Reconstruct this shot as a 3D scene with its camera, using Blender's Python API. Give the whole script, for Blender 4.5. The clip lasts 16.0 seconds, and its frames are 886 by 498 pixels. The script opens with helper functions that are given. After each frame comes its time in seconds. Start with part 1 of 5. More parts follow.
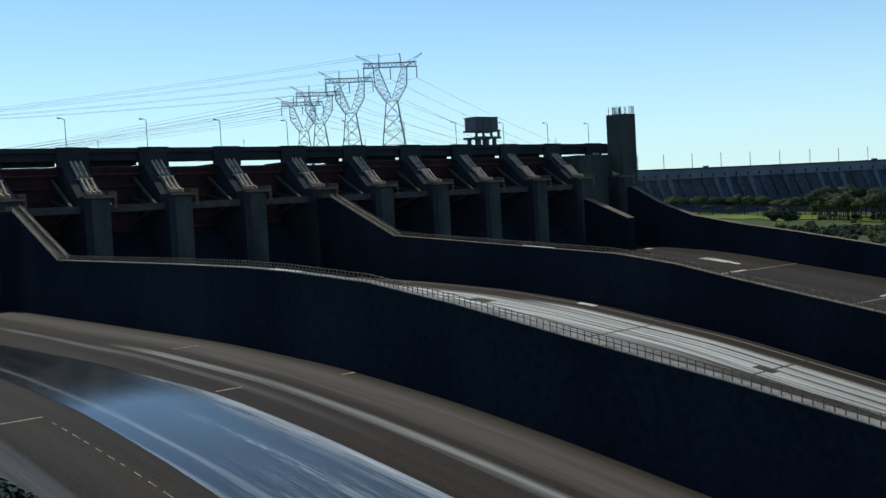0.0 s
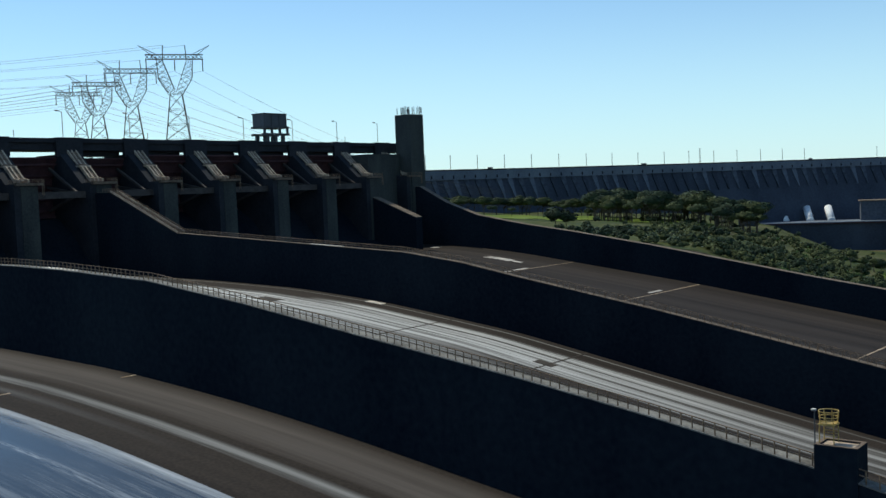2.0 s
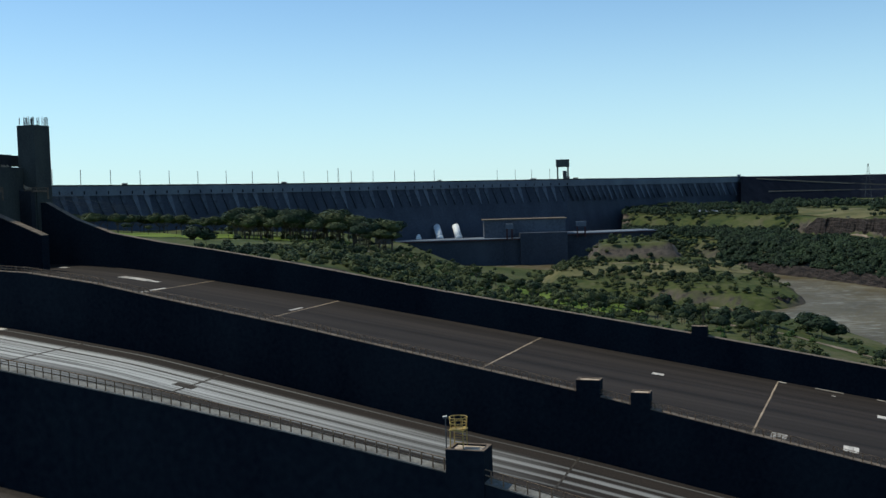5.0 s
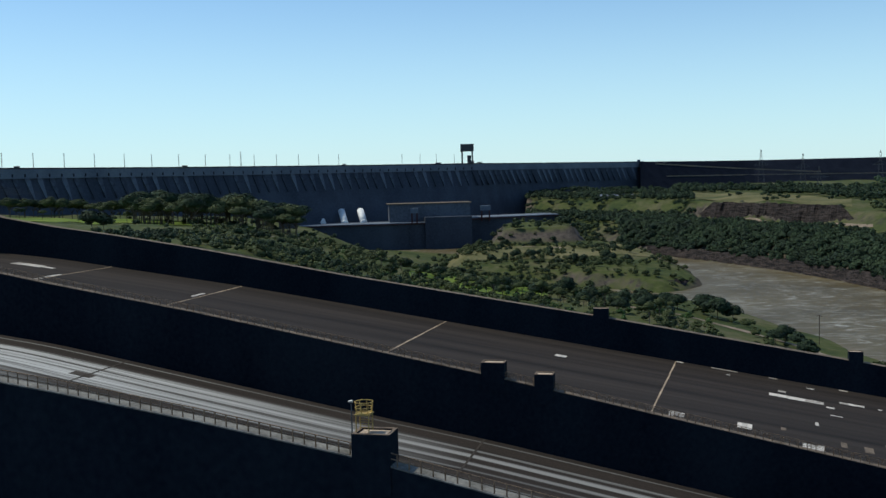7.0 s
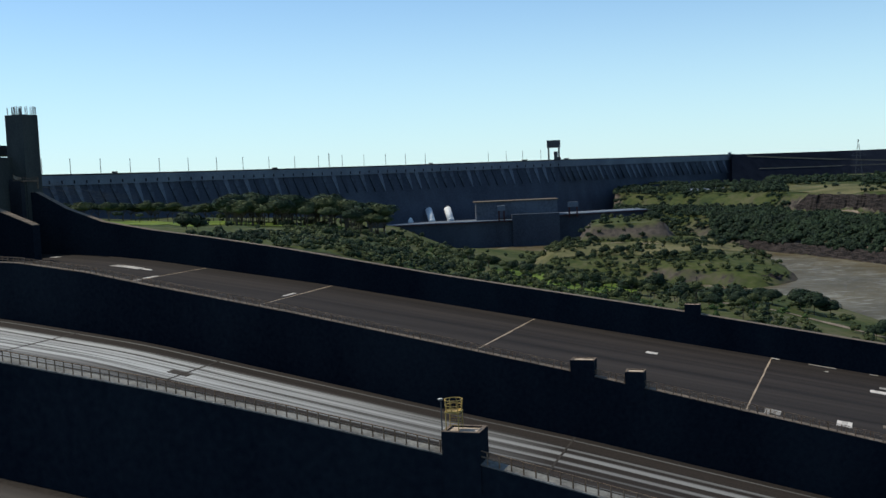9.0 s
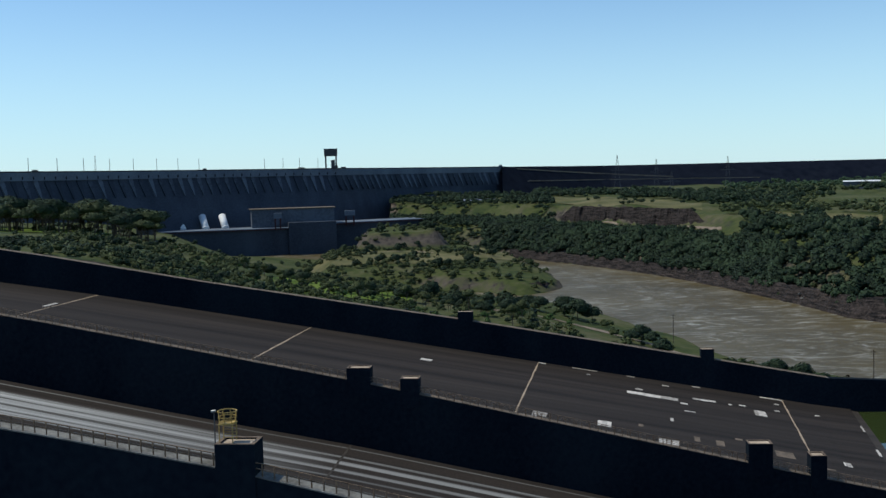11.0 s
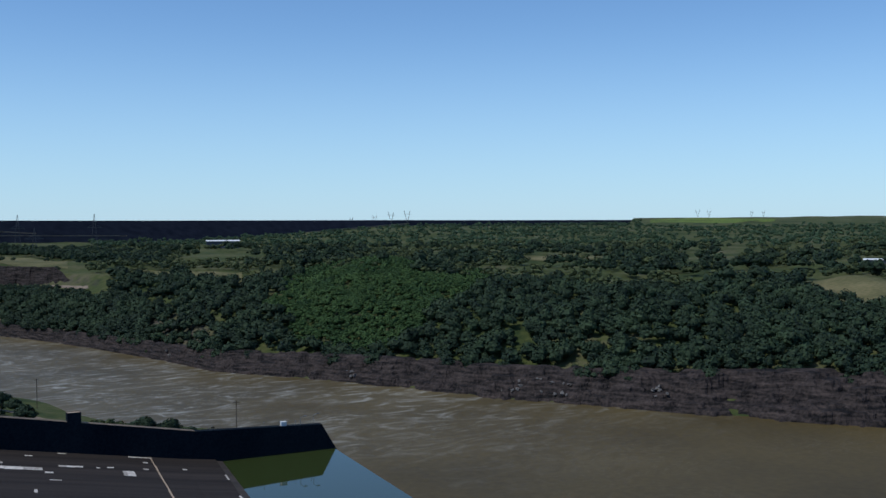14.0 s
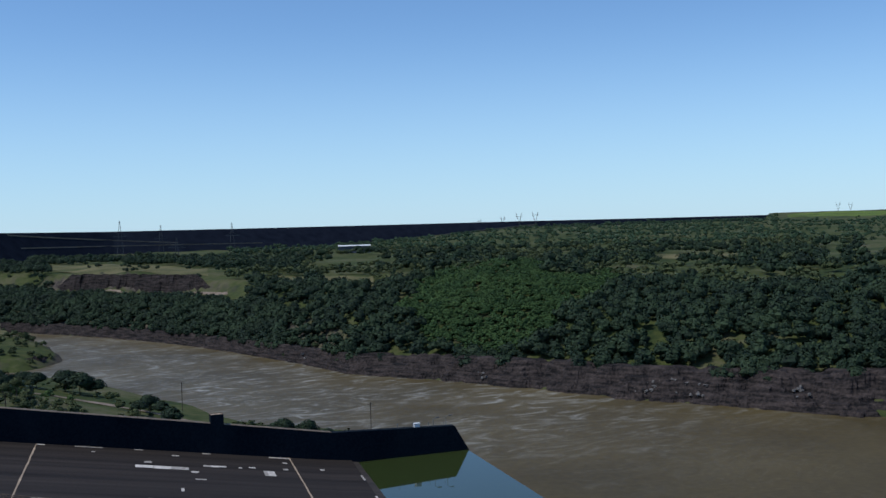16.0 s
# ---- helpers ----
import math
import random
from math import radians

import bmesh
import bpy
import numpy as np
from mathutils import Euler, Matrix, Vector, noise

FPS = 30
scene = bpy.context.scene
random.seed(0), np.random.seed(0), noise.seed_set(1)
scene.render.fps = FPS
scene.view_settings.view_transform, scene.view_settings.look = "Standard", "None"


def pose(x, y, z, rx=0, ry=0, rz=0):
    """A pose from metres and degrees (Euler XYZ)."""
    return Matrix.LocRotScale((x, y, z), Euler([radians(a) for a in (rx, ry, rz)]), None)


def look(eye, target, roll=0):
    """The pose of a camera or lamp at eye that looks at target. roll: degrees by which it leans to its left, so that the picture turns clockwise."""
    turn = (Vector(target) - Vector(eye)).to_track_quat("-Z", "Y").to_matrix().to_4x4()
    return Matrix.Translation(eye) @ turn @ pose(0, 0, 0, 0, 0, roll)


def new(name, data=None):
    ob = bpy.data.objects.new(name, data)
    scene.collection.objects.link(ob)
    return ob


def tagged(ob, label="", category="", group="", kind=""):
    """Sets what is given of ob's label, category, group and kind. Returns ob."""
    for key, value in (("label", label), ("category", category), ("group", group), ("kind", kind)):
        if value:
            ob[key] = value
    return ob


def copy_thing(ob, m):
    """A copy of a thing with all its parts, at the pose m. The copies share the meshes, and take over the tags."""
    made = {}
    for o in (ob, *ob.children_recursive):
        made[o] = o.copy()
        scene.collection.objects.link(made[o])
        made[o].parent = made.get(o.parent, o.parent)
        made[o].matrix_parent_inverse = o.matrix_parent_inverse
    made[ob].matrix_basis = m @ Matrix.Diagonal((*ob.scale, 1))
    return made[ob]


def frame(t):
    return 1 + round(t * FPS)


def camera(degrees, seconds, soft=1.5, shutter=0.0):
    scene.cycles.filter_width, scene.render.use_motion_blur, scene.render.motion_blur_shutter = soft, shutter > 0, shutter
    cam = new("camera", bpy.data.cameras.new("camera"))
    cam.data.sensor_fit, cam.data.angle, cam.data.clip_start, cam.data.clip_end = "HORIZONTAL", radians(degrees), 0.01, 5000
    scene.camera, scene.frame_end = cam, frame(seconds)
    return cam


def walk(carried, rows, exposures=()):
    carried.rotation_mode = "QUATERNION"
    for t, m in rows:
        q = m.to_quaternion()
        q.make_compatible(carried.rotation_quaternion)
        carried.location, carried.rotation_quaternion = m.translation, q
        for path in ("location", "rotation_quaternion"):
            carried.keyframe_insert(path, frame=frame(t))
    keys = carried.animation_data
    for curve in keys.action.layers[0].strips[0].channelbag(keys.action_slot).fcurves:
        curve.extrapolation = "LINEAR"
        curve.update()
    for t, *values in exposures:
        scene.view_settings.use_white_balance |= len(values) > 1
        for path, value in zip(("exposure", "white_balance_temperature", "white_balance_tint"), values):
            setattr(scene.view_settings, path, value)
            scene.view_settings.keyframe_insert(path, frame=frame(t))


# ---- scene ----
cam = camera(46.64, 16.0)
EYE = Vector((0.0, 0.0, 100.0))
# seconds, heading (left is positive), pitch, lean to the right, in degrees
ROWS = [
    (0.0, 5.63, -2.64, 3.08),
    (0.5, 4.73, -3.13, 3.73),
    (1.0, 2.03, -2.91, 3.23),
    (1.5, -1.81, -3.23, 2.81),
    (2.0, -6.10, -3.28, 2.28),
    (2.5, -8.45, -3.27, 1.98),
    (3.0, -11.18, -3.10, 1.80),
    (3.5, -13.42, -3.85, 1.41),
    (4.0, -18.38, -3.21, 0.77),
    (4.5, -22.14, -2.69, 1.21),
    (4.7, -23.98, -2.66, 1.44),
    (6.8, -30.20, -4.00, 1.51),
    (7.0, -31.24, -3.97, 1.51),
    (7.5, -30.33, -4.94, 3.57),
    (8.0, -27.80, -4.77, 3.63),
    (8.2, -26.06, -4.15, 2.57),
    (10.3, -30.45, -3.61, 2.23),
    (10.5, -32.23, -4.25, 1.69),
    (11.0, -38.79, -3.90, 1.52),
    (11.5, -45.78, -3.37, 1.81),
    (12.0, -53.79, -2.39, 0.96),
    (12.5, -58.50, -1.61, 0.47),
    (13.0, -64.25, -1.06, -0.05),
    (13.5, -69.51, -1.44, -0.51),
    (14.0, -73.08, -1.24, 0.42),
    (14.5, -73.22, -1.25, 0.85),
    (15.0, -73.18, -1.39, 1.46),
    (15.5, -70.80, -1.34, 1.70),
    (16.0, -65.92, -1.02, 1.78),
]


def view(yaw, pitch, lean):
    a, p = radians(yaw), radians(pitch)
    way = Vector((-math.sin(a) * math.cos(p), math.cos(a) * math.cos(p), math.sin(p)))
    return look(EYE, EYE + way * 100, -lean)


walk(cam, [(t, view(yaw, pitch, lean)) for t, yaw, pitch, lean in ROWS], [(0.0, 0.1, 6680, 0), (3.0, 0.09, 6700, 0), (7.0, 0.04, 6550, 2), (7.5, 0.08, 6620, 3), (8.0, 0.18, 6800, 4), (10.5, 0.0, 6450, 3), (11.0, 0.0, 6400, 3), (14.0, -0.25, 5830, 8), (16.0, -0.2, 5860, 9)])

# ---- light ----
SUN_AZ, SUN_EL = -44.0, 58.0
world = bpy.data.worlds.new("sky")
scene.world = world
world.use_nodes = True
wn = world.node_tree
sky = wn.nodes.new("ShaderNodeTexSky")
sky.sky_type = "NISHITA"
sky.sun_disc = False
sky.sun_elevation, sky.sun_rotation = radians(SUN_EL), radians(SUN_AZ)
sky.altitude, sky.air_density, sky.dust_density, sky.ozone_density = 200, 0.85, 0.15, 6.0
bg = wn.nodes["Background"]
bg.inputs["Strength"].default_value = 0.145
# thin haze veils the clear sky, thicker and paler towards the horizon
veil = wn.nodes.new("ShaderNodeMix")
veil.data_type = "RGBA"
veil.inputs[7].default_value = (3.9, 5.2, 6.2, 1)
way_up = wn.nodes.new("ShaderNodeSeparateXYZ")
wn.links.new(wn.nodes.new("ShaderNodeTexCoord").outputs["Generated"], way_up.inputs[0])
thick = wn.nodes.new("ShaderNodeMapRange")
thick.interpolation_type = "SMOOTHSTEP"
thick.inputs["From Min"].default_value, thick.inputs["From Max"].default_value = -0.04, 0.22
thick.inputs["To Min"].default_value, thick.inputs["To Max"].default_value = 0.74, 0.04
wn.links.new(way_up.outputs["Z"], thick.inputs["Value"])
wn.links.new(thick.outputs[0], veil.inputs["Factor"])
wn.links.new(sky.outputs[0], veil.inputs[6])
hue = wn.nodes.new("ShaderNodeMix")
hue.data_type, hue.blend_type = "RGBA", "MULTIPLY"
hue.inputs["Factor"].default_value = 1.0
hue.inputs[7].default_value = (0.985, 1.02, 1.0, 1)
wn.links.new(veil.outputs[2], hue.inputs[6])
wn.links.new(hue.outputs[2], bg.inputs["Color"])
sun = new("sun", bpy.data.lights.new("sun", "SUN"))
sun.data.energy, sun.data.angle, sun.data.color = 3.3, radians(0.5), (1.0, 0.94, 0.84)
az, el = radians(SUN_AZ), radians(SUN_EL)
sun.matrix_world = look(Vector((math.sin(az) * math.cos(el), math.cos(az) * math.cos(el), math.sin(el))) * 900, (0, 0, 0))


# ---- materials ----
def mat(name, c1, c2, rough=0.9, scale=0.3, fine=4.0, bump=0.3, depth=0.05, metal=0.0, stretch=None, turn=0.0, c3=None, spec=0.3, contrast=(0.35, 0.65), island=0.0, piece=0.0):
    m = bpy.data.materials.new(name)
    m.use_nodes = True
    nt = m.node_tree
    N, L = nt.nodes, nt.links
    b = N["Principled BSDF"]
    b.inputs["Roughness"].default_value, b.inputs["Metallic"].default_value = rough, metal
    b.inputs["Specular IOR Level"].default_value = spec
    co = N.new("ShaderNodeTexCoord")
    mp = N.new("ShaderNodeMapping")
    mp.inputs["Rotation"].default_value = (0, 0, radians(turn))
    L.new(co.outputs["Object"], mp.inputs["Vector"])
    st = N.new("ShaderNodeMapping")
    st.inputs["Scale"].default_value = stretch or (1, 1, 1)
    L.new(mp.outputs[0], st.inputs["Vector"])
    big = N.new("ShaderNodeTexNoise")
    big.inputs["Scale"].default_value, big.inputs["Detail"].default_value = scale, 6
    L.new(st.outputs[0], big.inputs["Vector"])
    small = N.new("ShaderNodeTexNoise")
    small.inputs["Scale"].default_value, small.inputs["Detail"].default_value = fine, 5
    L.new(mp.outputs[0], small.inputs["Vector"])
    add = N.new("ShaderNodeMix")
    add.inputs["Factor"].default_value = 0.4
    L.new(big.outputs[0], add.inputs["A"])
    L.new(small.outputs[0], add.inputs["B"])
    ramp = N.new("ShaderNodeValToRGB")
    ramp.color_ramp.elements[0].position, ramp.color_ramp.elements[1].position = contrast
    ramp.color_ramp.elements[0].color, ramp.color_ramp.elements[1].color = (*c1, 1), (*c2, 1)
    if c3:
        e = ramp.color_ramp.elements.new(sum(contrast) / 2)
        e.color = (*c3, 1)
    fac = add.outputs["Result"]
    if island or piece:
        rnd = N.new("ShaderNodeNewGeometry" if island else "ShaderNodeObjectInfo").outputs["Random Per Island" if island else "Random"]
        ma = N.new("ShaderNodeMath")
        ma.operation = "MULTIPLY_ADD"
        L.new(rnd, ma.inputs[0])
        ma.inputs[1].default_value = island or piece
        L.new(fac, ma.inputs[2])
        sub = N.new("ShaderNodeMath")
        sub.operation = "SUBTRACT"
        L.new(ma.outputs[0], sub.inputs[0])
        sub.inputs[1].default_value = (island or piece) / 2
        fac = sub.outputs[0]
    L.new(fac, ramp.inputs[0])
    L.new(ramp.outputs[0], b.inputs["Base Color"])
    if bump:
        bp = N.new("ShaderNodeBump")
        bp.inputs["Strength"].default_value, bp.inputs["Distance"].default_value = bump, depth
        L.new(add.outputs["Result"], bp.inputs["Height"])
        L.new(bp.outputs[0], b.inputs["Normal"])
    m["ramp"], m["shader"] = ramp.name, b.name
    return m


# concrete with the shade of faces turned from the sun in its colour
M_WALL = mat("shade_dark_concrete", (0.005, 0.0085, 0.0145), (0.017, 0.023, 0.03), 0.95, 0.05, 1.2, 0.3, 0.1, stretch=(1, 1, 0.35), spec=0.03)
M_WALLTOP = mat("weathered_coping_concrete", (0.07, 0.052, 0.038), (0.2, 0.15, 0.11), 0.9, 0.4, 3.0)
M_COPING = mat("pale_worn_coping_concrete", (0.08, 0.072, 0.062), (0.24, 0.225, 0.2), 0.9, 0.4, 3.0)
# direct sunlight is put into this pale beige
M_BEAM = mat("sun_tinted_beige_concrete", (0.26, 0.19, 0.135), (0.56, 0.44, 0.33), 0.9, 0.5, 3.0)
M_FLOOR = mat("dark_weathered_chute_concrete", (0.02, 0.016, 0.013), (0.056, 0.044, 0.036), 0.85, 0.25, 2.5, 0.2, 0.05, stretch=(0.03, 1, 0.03), turn=45)
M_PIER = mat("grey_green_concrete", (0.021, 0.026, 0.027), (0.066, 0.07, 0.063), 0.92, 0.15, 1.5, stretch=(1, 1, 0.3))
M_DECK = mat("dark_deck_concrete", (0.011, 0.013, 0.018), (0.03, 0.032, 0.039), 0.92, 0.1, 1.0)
M_ARM = mat("grey_brown_painted_steel", (0.035, 0.03, 0.029), (0.085, 0.07, 0.064), 0.8, 0.4, 2.5)
M_GATE = mat("red_brown_painted_steel", (0.032, 0.013, 0.016), (0.075, 0.032, 0.034), 0.85, 0.3, 2.0)
M_BROWN = mat("brown_weathered_concrete", (0.08, 0.055, 0.04), (0.2, 0.145, 0.105), 0.9, 0.5, 3.0)
M_RUST = mat("rusty_steel", (0.10, 0.06, 0.035), (0.3, 0.2, 0.13), 0.75, 1.0, 6.0)
M_STEEL = mat("galvanised_steel", (0.16, 0.17, 0.18), (0.32, 0.33, 0.34), 0.5, 0.8, 5.0, metal=0.6)
M_PYLON = mat("weathered_tower_steel", (0.035, 0.04, 0.045), (0.08, 0.085, 0.09), 0.7, 0.5, 4.0)
M_DARKSTEEL = mat("dark_painted_steel", (0.03, 0.033, 0.036), (0.08, 0.08, 0.085), 0.6, 0.5, 4.0)
M_CLAD = mat("grey_cladding", (0.05, 0.055, 0.065), (0.09, 0.095, 0.11), 0.6, 0.2, 2.0)
M_YELLOW = mat("yellow_paint", (0.26, 0.17, 0.05), (0.46, 0.32, 0.1), 0.6, 1.0, 6.0)
M_PATCH = mat("pale_repair_mortar", (0.25, 0.22, 0.19), (0.62, 0.56, 0.5), 0.9, 0.8, 4.0, piece=0.3)
# distance haze is coloured into both dam concretes, the lower also holds shade
M_DAM = mat("haze_blue_dam_concrete", (0.085, 0.102, 0.135), (0.155, 0.178, 0.215), 0.92, 0.03, 0.4, stretch=(1, 1, 0.3))
M_DAMLOW = mat("shade_blue_dam_concrete", (0.023, 0.03, 0.045), (0.052, 0.062, 0.083), 0.95, 0.03, 0.4, stretch=(1, 1, 0.3))
# near-black blue puts backlit shade and distance haze into the rockfill
M_ROCKFILL = mat("hazy_dark_rockfill", (0.004, 0.006, 0.012), (0.012, 0.015, 0.024), 0.95, 0.05, 0.6, spec=0.03)
M_WHITE = mat("white_painted_steel", (0.55, 0.56, 0.56), (0.8, 0.8, 0.8), 0.5, 0.3, 2.0)
M_BARK = mat("bark", (0.05, 0.04, 0.03), (0.14, 0.11, 0.085), 0.95, 1.0, 6.0)
# leaf and ground greens hold some extra blue for distance haze
M_LEAF = mat("dark_green_leaves", (0.0075, 0.0165, 0.011), (0.038, 0.062, 0.029), 0.75, 0.045, 0.5, 0, island=0.16, spec=0.18)
M_LEAF2 = mat("fresh_green_leaves", (0.02, 0.047, 0.014), (0.06, 0.104, 0.03), 0.75, 0.04, 0.5, 0, island=0.16, spec=0.18)
M_LEAF3 = mat("olive_leaves", (0.022, 0.037, 0.016), (0.085, 0.1, 0.038), 0.75, 0.045, 0.5, 0, island=0.16, spec=0.18)
# farthest leaves: paler and bluer, with the haze mixed into their colour
M_LEAF4 = mat("haze_pale_green_leaves", (0.03, 0.06, 0.032), (0.062, 0.095, 0.046), 0.75, 0.02, 0.2, 0, island=0.1, spec=0.18)
M_GROUND = mat("grass_and_earth", (0.018, 0.032, 0.012), (0.098, 0.09, 0.05), 0.95, 0.014, 0.15, 0.4, 0.6, c3=(0.055, 0.066, 0.02), spec=0.1)
M_LAWN = mat("sunlit_mown_grass", (0.06, 0.10, 0.015), (0.15, 0.19, 0.035), 0.95, 0.03, 0.3, 0.3, 0.2, spec=0.1)
M_DRYGRASS = mat("dry_yellow_grass", (0.055, 0.062, 0.022), (0.16, 0.138, 0.068), 0.95, 0.03, 0.3, 0.3, 0.2, spec=0.1)
M_PALEROCK = mat("pale_washed_rock", (0.05, 0.045, 0.042), (0.2, 0.185, 0.17), 0.9, 0.3, 1.5, 0.5, 0.3)
M_ROCK = mat("dark_basalt", (0.007, 0.006, 0.006), (0.066, 0.05, 0.044), 0.85, 0.22, 0.6, 1.0, 1.8, stretch=(0.35, 0.35, 3.0), spec=0.15, contrast=(0.4, 0.66))


def also(m, c1, c2, mask, scale=0.1, stretch=(1, 1, 1), turn=0.0, rough=None, swirl=0.0):
    """Mixes a second, noisy colour into a material, where mask (a function of its nodes) says."""
    nt = m.node_tree
    N, L = nt.nodes, nt.links
    b = N[m["shader"]]
    old = b.inputs["Base Color"].links[0].from_socket
    co = N.new("ShaderNodeTexCoord")
    mp = N.new("ShaderNodeMapping")
    mp.inputs["Rotation"].default_value = (0, 0, radians(turn))
    L.new(co.outputs["Object"], mp.inputs["Vector"])
    st = N.new("ShaderNodeMapping")
    st.inputs["Scale"].default_value = stretch
    L.new(mp.outputs[0], st.inputs["Vector"])
    nz = N.new("ShaderNodeTexNoise")
    nz.inputs["Scale"].default_value, nz.inputs["Detail"].default_value, nz.inputs["Roughness"].default_value = scale, 7, 0.65
    nz.inputs["Distortion"].default_value = swirl
    L.new(st.outputs[0], nz.inputs["Vector"])
    rp = N.new("ShaderNodeValToRGB")
    rp.color_ramp.elements[0].position, rp.color_ramp.elements[1].position = 0.35, 0.65
    rp.color_ramp.elements[0].color, rp.color_ramp.elements[1].color = (*c1, 1), (*c2, 1)
    L.new(nz.outputs[0], rp.inputs[0])
    fac = mask(N, L, mp.outputs[0], nz.outputs[0])
    mx = N.new("ShaderNodeMix")
    mx.data_type = "RGBA"
    L.new(fac, mx.inputs["Factor"])
    L.new(old, mx.inputs[6])
    L.new(rp.outputs[0], mx.inputs[7])
    L.new(mx.outputs[2], b.inputs["Base Color"])
    if rough is not None:
        rm = N.new("ShaderNodeMapRange")
        rm.inputs["To Min"].default_value, rm.inputs["To Max"].default_value = b.inputs["Roughness"].default_value, rough
        L.new(fac, rm.inputs["Value"])
        L.new(rm.outputs[0], b.inputs["Roughness"])


def calc(N, L, op, a, b_):
    n = N.new("ShaderNodeMath")
    n.operation = op
    for s, x in zip(n.inputs, (a, b_)):
        if isinstance(x, (int, float)):
            s.default_value = x
        else:
            L.new(x, s)
    return n.outputs[0]


def ramped(N, L, x, a, b_):
    n = N.new("ShaderNodeMapRange")
    L.new(x, n.inputs["Value"])
    n.inputs["From Min"].default_value, n.inputs["From Max"].default_value = a, b_
    return n.outputs[0]


def steep(N, L, co, nz):
    g = N.new("ShaderNodeNewGeometry")
    sp = N.new("ShaderNodeSeparateXYZ")
    L.new(g.outputs["Normal"], sp.inputs[0])
    return ramped(N, L, calc(N, L, "ADD", sp.outputs["Z"], calc(N, L, "MULTIPLY", nz, 0.3)), 1.07, 0.95)


also(M_GROUND, (0.035, 0.03, 0.028), (0.13, 0.105, 0.085), steep, 0.12)


def strip(u0, u1, soft, v0, v1, amount=1.0, wob=3.0, cut=0.0):
    """A band along the chute between u0 and u1, from v0 to v1, with a noisy edge; cut breaks it into streaks."""
    def f(N, L, co, nz):
        sp = N.new("ShaderNodeSeparateXYZ")
        L.new(co, sp.inputs[0])
        k = calc(N, L, "MULTIPLY", calc(N, L, "SUBTRACT", nz, 0.5), wob)
        y = calc(N, L, "ADD", calc(N, L, "SUBTRACT", sp.outputs["Y"], 93.06), k)
        x = calc(N, L, "ADD", sp.outputs["X"], 301.8)
        a = calc(N, L, "MULTIPLY", ramped(N, L, y, u0, u0 + soft), ramped(N, L, y, u1, u1 - soft))
        c = calc(N, L, "MULTIPLY", ramped(N, L, x, v0 - 10, v0 + 10), ramped(N, L, x, v1 + 40, v1 - 40))
        a = calc(N, L, "MULTIPLY", calc(N, L, "MULTIPLY", a, c), amount)
        return calc(N, L, "MULTIPLY", a, ramped(N, L, nz, cut - 0.05, cut + 0.12)) if cut else a
    return f


def floor_mat(name):
    return mat(name, (0.014, 0.0115, 0.0105), (0.043, 0.034, 0.029), 0.85, 0.25, 2.5, 0.2, 0.05, stretch=(0.03, 1, 0.03), turn=45, spec=0.12)


ST = (0.03, 1, 0.03)
M_FLOOR1 = mat("wet_dark_chute_concrete", (0.013, 0.010, 0.009), (0.038, 0.03, 0.025), 0.85, 0.25, 2.5, 0.2, 0.05, stretch=(0.03, 1, 0.03), turn=45, spec=0.12)
also(M_FLOOR1, (0.09, 0.088, 0.086), (0.22, 0.217, 0.212), strip(-21, -18.3, 0.8, 120, 330, 0.9, 1.5), 0.9, ST, 45)
also(M_FLOOR1, (0.10, 0.10, 0.11), (0.2, 0.2, 0.2), strip(-24.6, -22.2, 0.8, 60, 170, 0.5, 2.5), 0.9, ST, 45)
also(M_FLOOR1, (0.04, 0.04, 0.045), (0.09, 0.09, 0.1), strip(-66, -58, 1.0, 60, 380, 0.7, 2.0), 0.9, ST, 45)
also(M_FLOOR1, (0.06, 0.052, 0.048), (0.10, 0.087, 0.08), strip(-17, -7, 3.0, 0, 380, 0.85, 5.0), 0.4, ST, 45)
M_FLOOR2 = floor_mat("pale_stained_chute_concrete")
LONG = (0.012, 1, 0.012)
also(M_FLOOR2, (0.17, 0.168, 0.16), (0.6, 0.59, 0.57), strip(78.0, 92.8, 0.8, 118, 222, 0.95, 1.6, 0.36), 0.8, LONG, 45)
also(M_FLOOR2, (0.17, 0.168, 0.16), (0.6, 0.59, 0.57), strip(69.0, 89.5, 1.0, 20, 150, 0.95, 2.0, 0.4), 0.8, LONG, 45)
also(M_FLOOR2, (0.2, 0.2, 0.19), (0.4, 0.39, 0.37), strip(28, 64, 5.0, 60, 330, 0.2, 4.0, 0.54), 0.6, LONG, 45)
# thin parallel runs of pale scale further down
for u, w, k in ((91.0, 1.6, 0.4), (87.4, 2.6, 0.5), (83.0, 2.0, 0.42), (79.2, 1.4, 0.3), (73.5, 2.2, 0.3), (66.0, 3.0, 0.22), (58.0, 2.0, 0.2)):
    also(M_FLOOR2, (0.2, 0.198, 0.19), (0.5, 0.49, 0.47), strip(u - w / 2, u + w / 2, 0.6, 205, 400, k, 1.4), 0.9, LONG, 45)
also(M_FLOOR2, (0.25, 0.248, 0.24), (0.55, 0.54, 0.52), strip(96.6, 97.5, 0.4, 20, 330, 0.4, 0.8, 0.4), 0.6, LONG, 45)
M_FLOOR3 = floor_mat("dry_dark_chute_concrete")
also(M_FLOOR3, (0.09, 0.075, 0.06), (0.2, 0.165, 0.135), strip(106, 175, 3.0, 60, 300, 0.6, 6.0, 0.5), 0.5, ST, 45)


